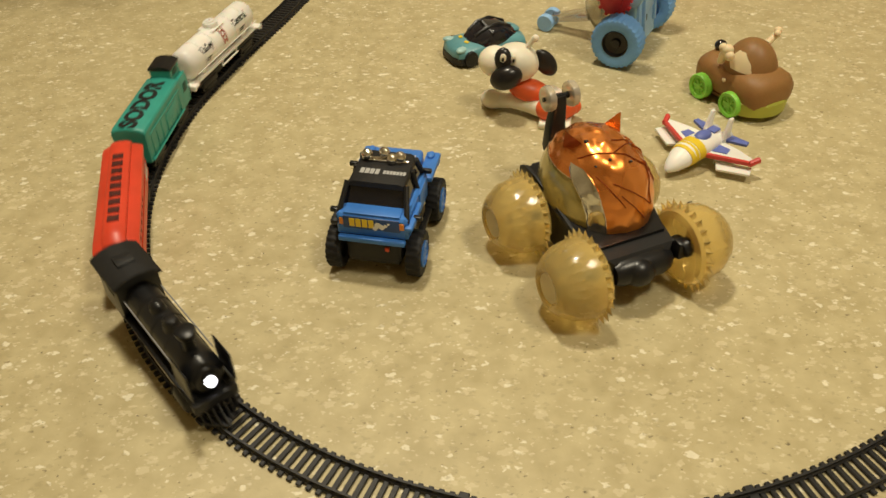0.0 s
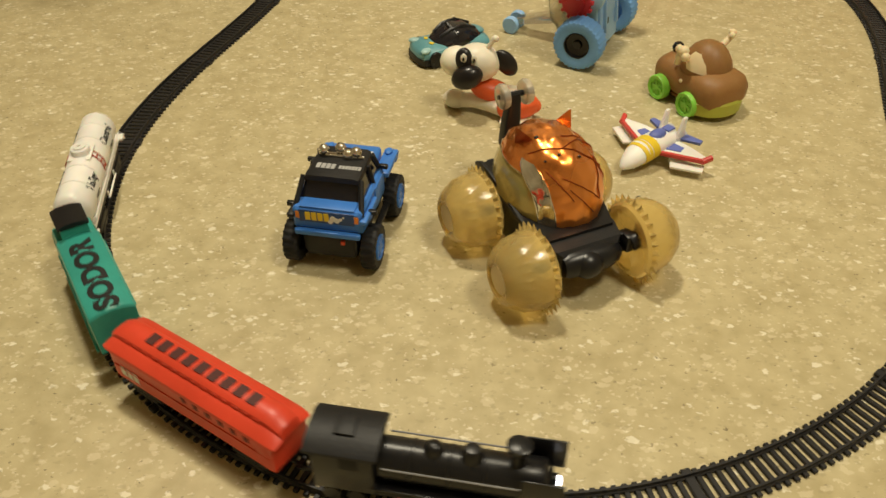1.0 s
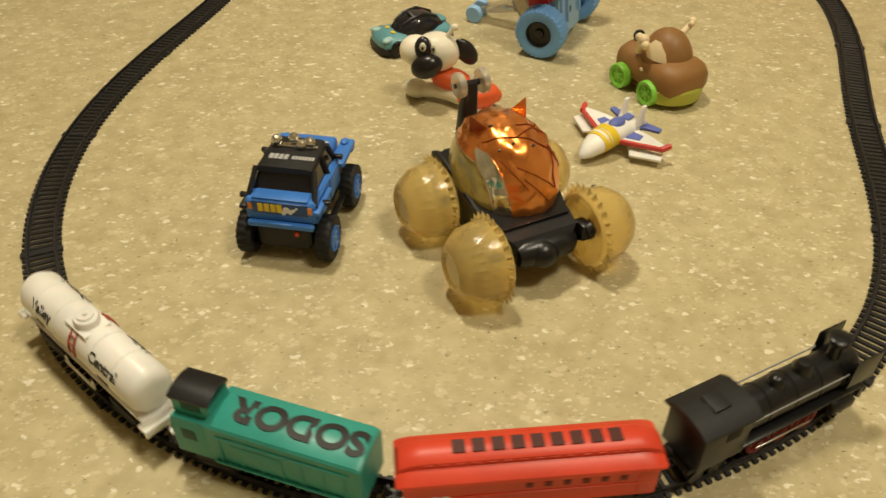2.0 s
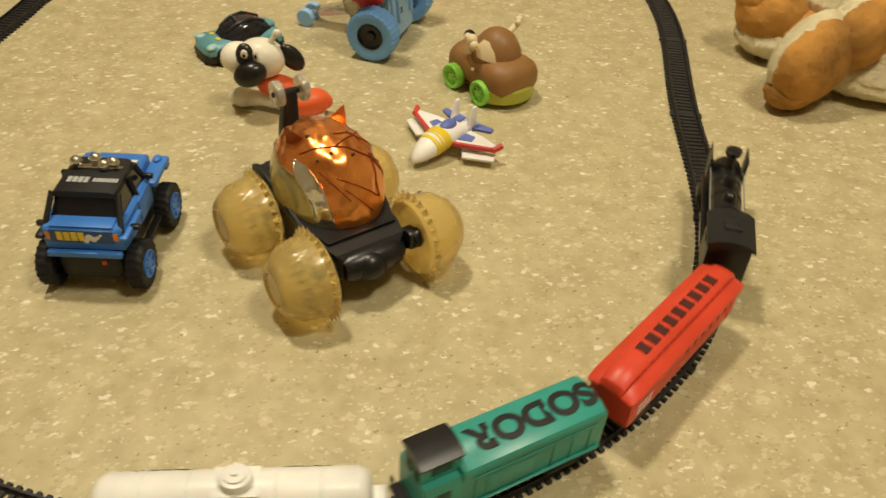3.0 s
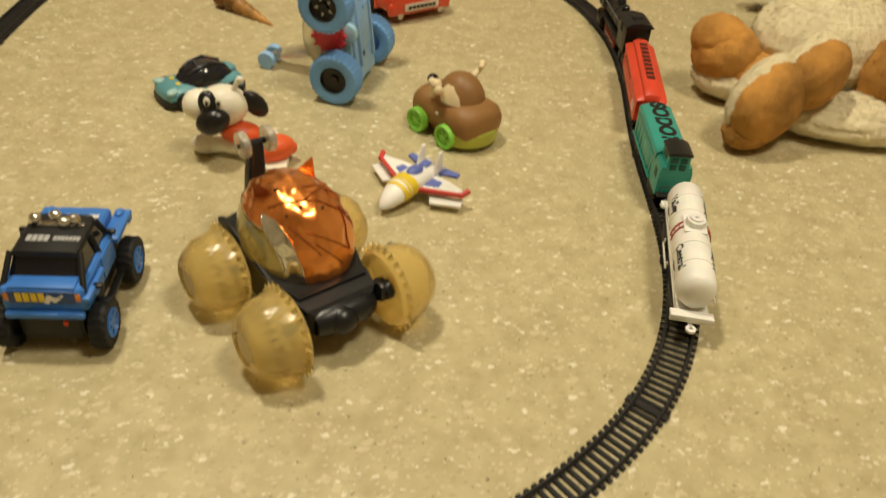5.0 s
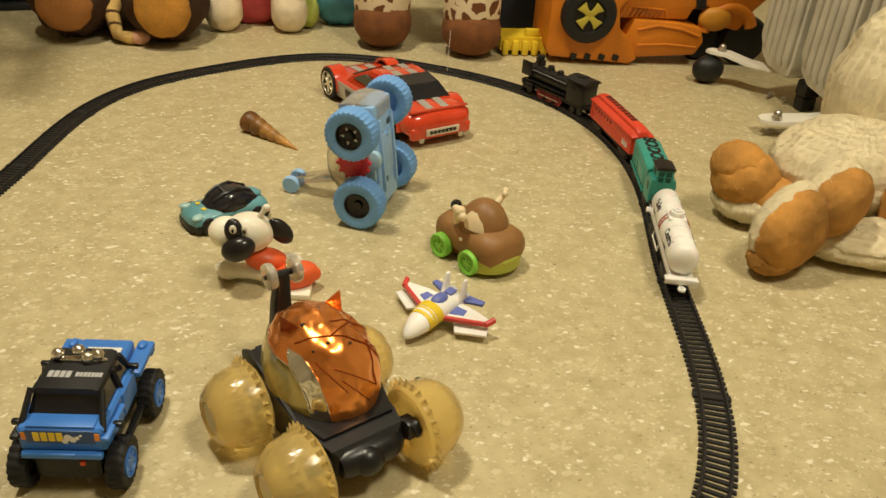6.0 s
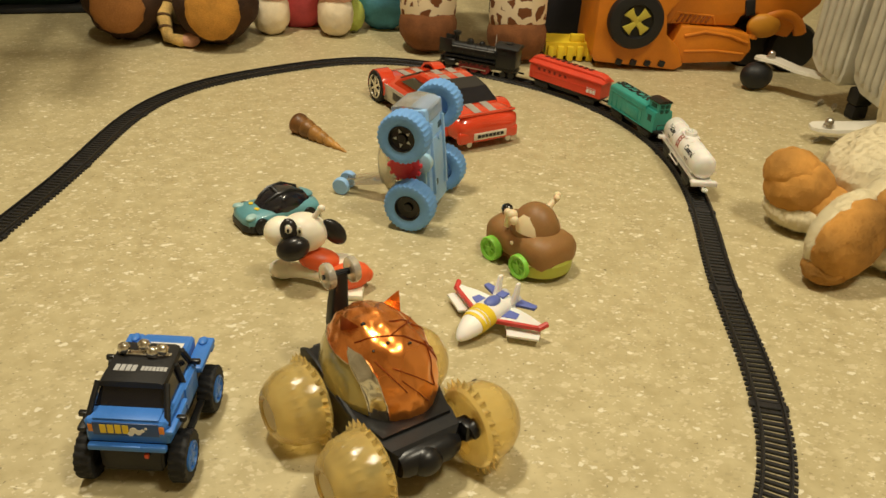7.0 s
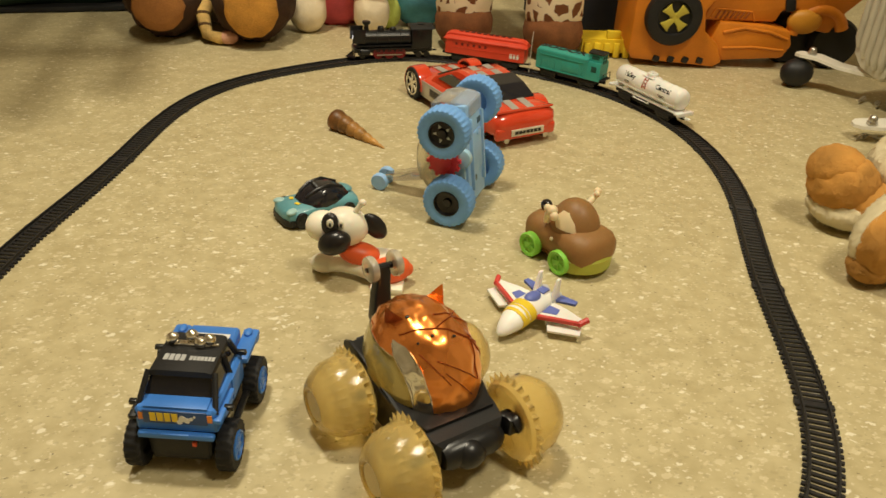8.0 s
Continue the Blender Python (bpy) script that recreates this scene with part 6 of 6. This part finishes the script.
def canvas_bag(m):
    c = thing("canvas_bag", m, "dark green canvas bag slumped by the wall in shade", "bag")
    part("body", blob(0.26, 0.11, 0.17, T3((0, 0, 0.165)), 0.12, 2.2, 31, 0.75), mat("dark_green_canvas", (0.012, 0.035, 0.022), 0.85, grain=0.4, bump=0.6), c)
    part("handle", tube([(-0.10, -0.02, 0.31), (-0.07, -0.03, 0.39), (0.07, -0.03, 0.39), (0.10, -0.02, 0.31)], 0.010), mat("black_webbing", (0.012, 0.012, 0.012), 0.8, grain=0.3), c)
    part("base_panel", box(0.46, 0.17, 0.012, T3((0, 0, 0.007)), 0.003), mat("black_webbing", (0.012, 0.012, 0.012), 0.8, grain=0.3), c)
    return c


canvas_bag(T3((-0.52, 1.93, 0)) @ rz(6))


def toy_loader(m):
    c = thing("toy_loader_truck", m, "large orange plastic toy truck with black wheels", "toy truck", "large toys")
    UP = lambda y: Matrix(((1, 0, 0, 0), (0, 0, 1, y), (0, 1, 0, 0), (0, 0, 0, 1)))
    # body orange darkened to stand for shade in the vent
    DARK = mat("orange_recess_shade", (0.30, 0.08, 0.01), 0.6)
    part("rear_body", [prism([(-0.020, 0.030), (-0.012, 0.014), (0.022, 0.012), (0.150, 0.004), (0.166, 0.014), (0.150, 0.050), (0.122, 0.072), (0.116, 0.110), (0.136, 0.140), (0.165, 0.230), (-0.020, 0.230)], 0.150, UP(0), 0.004)], LOADER_ORANGE, c, smooth=25)
    for k in range(4):
        # black blocks painted in for the shade between the feet
        part("foot_gap_shade", box(0.013, 0.006, 0.012, T3((0.036 + k * 0.0285, -0.0005, 0.0160)) @ ry(14), 0.002), BLACK_MATT, c, "black block for the shade between feet")
    part("lower_arm", [prism([(0.130, 0.030), (0.160, 0.014), (0.286, 0.024), (0.300, 0.050), (0.290, 0.078), (0.240, 0.086), (0.150, 0.090)], 0.110, UP(0.010), 0.005)], LOADER_ORANGE, c, smooth=25)
    part("arm_rib", [tube([(0.160, 0.010, 0.070), (0.200, 0.010, 0.080), (0.250, 0.010, 0.074), (0.288, 0.010, 0.062)], 0.0032, seg=8), tube([(0.165, 0.010, 0.040), (0.225, 0.010, 0.044), (0.285, 0.010, 0.040)], 0.0026, seg=8)], LOADER_ORANGE, c)
    part("side_body", [prism([(0.120, 0.088), (0.262, 0.090), (0.270, 0.112), (0.300, 0.118), (0.312, 0.082), (0.372, 0.072), (0.392, 0.110), (0.420, 0.140), (0.430, 0.230), (0.140, 0.230)], 0.120, UP(0.022), 0.006)], LOADER_ORANGE, c, smooth=25)
    for k in range(7):
        # raised bars whose darker orange stands for shade in the vent
        part("vent_shade_bar", box(0.0035, 0.004, 0.0165, T3((0.146 + k * 0.0095, 0.0205, 0.1010)) @ ry(28), 0.0008), DARK, c)
    part("vent_frame", [tube([(0.132, 0.0215, 0.092), (0.140, 0.0215, 0.112), (0.212, 0.0215, 0.108), (0.220, 0.0215, 0.091)], 0.0020, seg=6)], LOADER_ORANGE, c)
    part("front_fender", [tube([(0.350 + 0.050 * math.cos(radians(a)), 0.030, 0.062 + 0.056 * math.sin(radians(a))) for a in range(20, 176, 14)], 0.013, seg=10)], LOADER_ORANGE, c)
    part("side_tank", ball(0.034, 0.014, 0.024, T3((0.318, 0.024, 0.094)), 24, 14), mat("amber_toy_plastic", (0.55, 0.24, 0.02), 0.45, grain=0.1), c, "amber rounded tank")
    r = 0.0535
    w = part("wheel", lathe([(0.0, -0.012), (r, -0.012), (r, 0.008), (r * 0.95, 0.013), (r * 0.80, 0.015), (r * 0.60, 0.014), (r * 0.55, 0.008), (0, 0.008)], T3((0.053, -0.004, 0.099)) @ rx(90), 44), BLACK_MATT, c, "black wheel")
    part("hub_cross", [prism([(-0.0045, 0.004), (-0.0065, 0.016), (-0.0105, 0.026), (0.0105, 0.026), (0.0065, 0.016), (0.0045, 0.004)], 0.006, T3((0.053, -0.012, 0.099)) @ rx(90) @ rz(a + 45), 0.001) for a in (0, 90, 180, 270)] + [cyl(0.009, 0.006, T3((0.053, -0.014, 0.099)) @ rx(90), 18, bevel=0.001)], mat("dull_yellow_plastic", (0.50, 0.42, 0.06), 0.4), w, "yellow cross hub")
    for x, y in ((0.312, 0.075), (0.395, 0.050)):
        part("front_wheel", lathe([(0.0, -0.020), (0.044, -0.020), (0.050, -0.010), (0.050, 0.010), (0.044, 0.020), (0, 0.020)], T3((x, y, 0.050)) @ rx(90), 36), BLACK_MATT, c)
    # a black block stands for the shade inside the opening
    part("opening_shade", box(0.020, 0.006, 0.032, T3((0.281, 0.0205, 0.128)) @ ry(-12), 0.004), BLACK_MATT, c, "black block for the shade in an opening")
    return c


toy_loader(T3((0.690, 1.476, 0)) @ rz(-9))


def yellow_bucket(m):
    c = thing("toy_digger_bucket", m, "yellow plastic toothed digger bucket lying on the floor", "toy part", "large toys")
    part("bucket", [loft([[(x, y, z) for y, z in ((0.0, 0.012), (0.045, 0.010), (0.060, 0.030), (0.055, 0.050), (0.0, 0.046))] for x in (-0.050, 0.050)])], YELLOW, c, smooth=25)
    for k in range(5):
        part("tooth", box(0.012, 0.010, 0.036, T3((-0.040 + k * 0.020, -0.003, 0.020)), 0.002), YELLOW, c)
    part("bracket", box(0.028, 0.012, 0.022, T3((0.014, 0.010, 0.055)), 0.002), YELLOW, c)
    return c


yellow_bucket(T3((0.645, 1.530, 0)) @ rz(-6)).scale = (1, 1, 0.78)


def oil_radiator(m):
    c = thing("oil_filled_radiator", m, "ivory oil-filled radiator with ribbed fins on casters", "radiator")
    for y in (0.240, 0.122, 0.004, -0.114):
        # each fin is a broad rounded panel, its lower corners drawn in, with pressed ribs
        outline = [(-0.036, 0.052), (0.020, 0.060), (0.046, 0.078), (0.0515, 0.105), (0.0515, 0.560), (0.040, 0.580), (-0.040, 0.580), (-0.0505, 0.560), (-0.0505, 0.080), (-0.048, 0.062)]
        fin = part("fin", [prism([(y + a, z) for a, z in outline], 0.170, Matrix(((0, 0, 1, -0.0850), (1, 0, 0, 0), (0, 1, 0, 0), (0, 0, 0, 1))), 0.006)], IVORY, c, smooth=40)
        for d, low in ((-0.036, 0.072), (-0.018, 0.070), (0.0, 0.072), (0.018, 0.080), (0.036, 0.094)):
            part("rib", tube([(-0.0840, y + d, low), (-0.0880, y + d, low + 0.016), (-0.0880, y + d, 0.545), (-0.0840, y + d, 0.562)], [0.0060, 0.0085, 0.0085, 0.0060], seg=10), IVORY, fin)
    part("pipe", [cyl(0.016, 0.40, T3((0, 0.06, 0.115)) @ rx(90), 18)], mat("dark_pipe", (0.05, 0.05, 0.05), 0.5), c)
    ENAMEL = mat("white_enamel", (0.70, 0.67, 0.58), 0.35)

    def foot(path, wide):
        """A pressed strip along a path of (x, y, z)."""
        pts = [Vector(q) for q in path]
        rings = []
        for k, q in enumerate(pts):
            d = (pts[min(k + 1, len(pts) - 1)] - pts[max(k - 1, 0)]).normalized()
            n = Vector((-d.y, d.x, 0)).normalized() * wide[k]
            rings.append([q - n, q + n, q + n * 0.94 + Vector((0, 0, 0.005)), q - n * 0.94 + Vector((0, 0, 0.005))])
        return part("foot", loft(rings), ENAMEL, c, "white metal foot", smooth=30)
    far = foot([(-0.152, 0.352, 0.056), (-0.146, 0.346, 0.057), (-0.120, 0.328, 0.056), (-0.098, 0.296, 0.050), (-0.050, 0.250, 0.046), (0.060, 0.235, 0.046)], [0.006, 0.015, 0.019, 0.019, 0.018, 0.017])
    part("caster", [blob(0.031, 0.024, 0.026, T3((-0.148, 0.340, 0.0265)), 0.0, 1, 0), cyl(0.009, 0.020, T3((-0.146, 0.342, 0.048)), 14)], BLACK_MATT, far, "black caster")
    part("bolt", [cyl(0.0085, 0.005, T3((-0.130, 0.336, 0.0635)), 6, bevel=0.001), ball(0.0066, 0.0066, 0.0075, T3((-0.130, 0.336, 0.0680)))], STEEL, far, "steel dome bolt")
    near = foot([(-0.198, 0.092, 0.022), (-0.190, 0.089, 0.023), (-0.165, 0.083, 0.024), (-0.110, 0.076, 0.026), (-0.040, 0.074, 0.030), (0.090, 0.070, 0.034)], [0.008, 0.018, 0.022, 0.019, 0.018, 0.017])
    part("bolt", [cyl(0.0085, 0.005, T3((-0.177, 0.076, 0.0320)), 6, bevel=0.001), ball(0.0070, 0.0070, 0.0080, T3((-0.177, 0.076, 0.0370)))], STEEL, near, "steel dome bolt")
    part("caster", [blob(0.031, 0.024, 0.016, T3((0.080, 0.070, 0.0165)), 0.0, 1, 0)], BLACK_MATT, near, "black caster")
    part("caster_bracket", [box(0.034, 0.030, 0.030, T3((-0.040, 0.186, 0.040)), 0.006), cyl(0.012, 0.040, T3((-0.040, 0.186, 0.060)), 16), box(0.030, 0.026, 0.026, T3((-0.040, 0.186, 0.0132)), 0.005)], BLACK_MATT, c, "black bracket under the fins")
    return c


oil_radiator(T3((1.100, 1.010, 0)))


def loose_screw(m):
    ob = part("screw", [cyl(0.0022, 0.024, ry(90), 10), cyl(0.0050, 0.004, T3((0.013, 0, 0)) @ ry(90), 6, bevel=0.0006), cyl(0.0040, 0.003, T3((0.004, 0, 0)) @ ry(90), 10)], STEEL)
    ob.matrix_world = m
    return tagged(ob, "small steel screw lying on the floor by the radiator", "screw", "loose screws")


for x, y, a in ((1.030, 1.258, 35), (1.044, 1.232, 50), (0.914, 1.092, 25), (0.940, 1.094, -50)):
    loose_screw(T3((x, y, 0.0052)) @ rz(a))


def furred(items, length, per_m2, seed):
    """The given lumps with short pile: thin blades over their skins."""
    rng = np.random.default_rng(seed)
    out = []
    for bm, mt in items:
        bm.faces.ensure_lookup_table()
        bm.normal_update()
        area = np.array([f.calc_area() for f in bm.faces])
        pick = rng.choice(len(area), int(area.sum() * per_m2), p=area / area.sum())
        hair = bmesh.new()
        for k in pick:
            f = bm.faces[int(k)]
            w = rng.dirichlet(np.ones(len(f.verts)))
            p = sum((v.co * float(q) for v, q in zip(f.verts, w)), Vector())
            n = f.normal
            lay = Vector(rng.normal(0, 0.35, 3)) + Vector((-0.35, 0, -0.8))
            lay = (lay - n * lay.dot(n)).normalized()
            d = (lay + n * float(rng.uniform(0.10, 0.40))).normalized()
            side = d.cross(n).normalized() * 0.0004
            tip = p + d * length * (1.6 if mt is FUR_WHITE else 0.6) * float(rng.uniform(0.6, 1.3))
            if tip.z < 0.0004:
                continue
            hair.faces.new([hair.verts.new(q) for q in (p - side, p + side, tip)])
        out.append(([bm, hair], mt))
    return out


def joined(*bms):
    """One bmesh out of several."""
    out = bmesh.new()
    for bm in bms:
        me = bpy.data.meshes.new("tmp")
        bm.to_mesh(me)
        bm.free()
        out.from_mesh(me)
        bpy.data.meshes.remove(me)
    return out


plush("plush_dog", furred([
    (joined(blob(0.054, 0.030, 0.046, T3((-0.024, -0.014, 0.0530)) @ rz(20) @ ry(-25), 0.05, 5, 21, 0.92), blob(0.048, 0.030, 0.038, T3((0.034, -0.002, 0.0800)) @ rz(20) @ ry(-20), 0.05, 5, 31, 0.92), blob(0.034, 0.026, 0.020, T3((-0.042, -0.016, 0.0215)) @ rz(20), 0.08, 5, 32)), FUR_TAN),
    (joined(blob(0.056, 0.027, 0.0465, T3((-0.0225, -0.002, 0.0550)) @ rz(20) @ ry(-25), 0.04, 4, 22, 0.92), blob(0.050, 0.027, 0.0385, T3((0.0350, 0.010, 0.0820)) @ rz(20) @ ry(-20), 0.04, 4, 33, 0.92)), FUR_WHITE),
    (joined(blob(0.042, 0.036, 0.038, T3((-0.008, 0.110, 0.057)) @ rz(-35), 0.06, 4, 23), blob(0.035, 0.031, 0.030, T3((-0.017, 0.119, 0.074)) @ rz(-35), 0.06, 4, 34)), FUR_TAN), (blob(0.050, 0.044, 0.026, T3((0.008, 0.108, 0.027)) @ rz(-35), 0.05, 4, 24), FUR_WHITE),
    (blob(0.038, 0.030, 0.034, T3((0.016, 0.090, 0.036)) @ rz(-30), 0.06, 4, 29), FUR_TAN),
    (blob(0.060, 0.050, 0.060, T3((0.176, 0.004, 0.062)) @ rz(20), 0.10, 4, 25), FUR_TAN),
    (blob(0.130, 0.046, 0.026, T3((0.130, -0.018, 0.024)) @ rz(-16), 0.12, 5, 26), FUR_WHITE),
    (blob(0.110, 0.084, 0.066, T3((0.145, 0.112, 0.066)), 0.06, 4, 27), FUR_WHITE), (blob(0.120, 0.100, 0.140, T3((0.262, 0.160, 0.145)), 0.06, 4, 28), FUR_WHITE)], 0.0030, 520000, 5),
    T3((0.704, 0.720, 0)), "tan and white fluffy plush dog lying on its side", ("sole", "leg", "sole", "leg", "paw", "paw", "leg", "body", "body"))


def shade_table(m):
    """An unseen slatted table, added to half shade the floor behind the bear."""
    c = thing("shade_table", m, "unseen slatted table added to half shade the far-left floor", "table")
    TABLE = mat("table_wood", (0.30, 0.19, 0.10), 0.5, grain=0.4, scale=20)
    x = -0.245
    while x > -1.65:
        front = max(1.075, 1.264 + (x + 0.230) * 1.02)
        part("slat", box(0.050, 2.20 - front, 0.024, T3((x, (2.20 + front) / 2, 0.712)), 0.003), TABLE, c)
        x -= 0.085
    for y in (1.42, 2.05):
        part("cross_rail", box(1.46, 0.045, 0.040, T3((-0.95, y, 0.679)), 0.003), TABLE, c)
        for k in (-1.62, -0.80):
            part("leg", box(0.055, 0.055, 0.658, T3((k, y, 0.329)), 0.004), TABLE, c)
    return c


shade_table(Matrix())

motions()
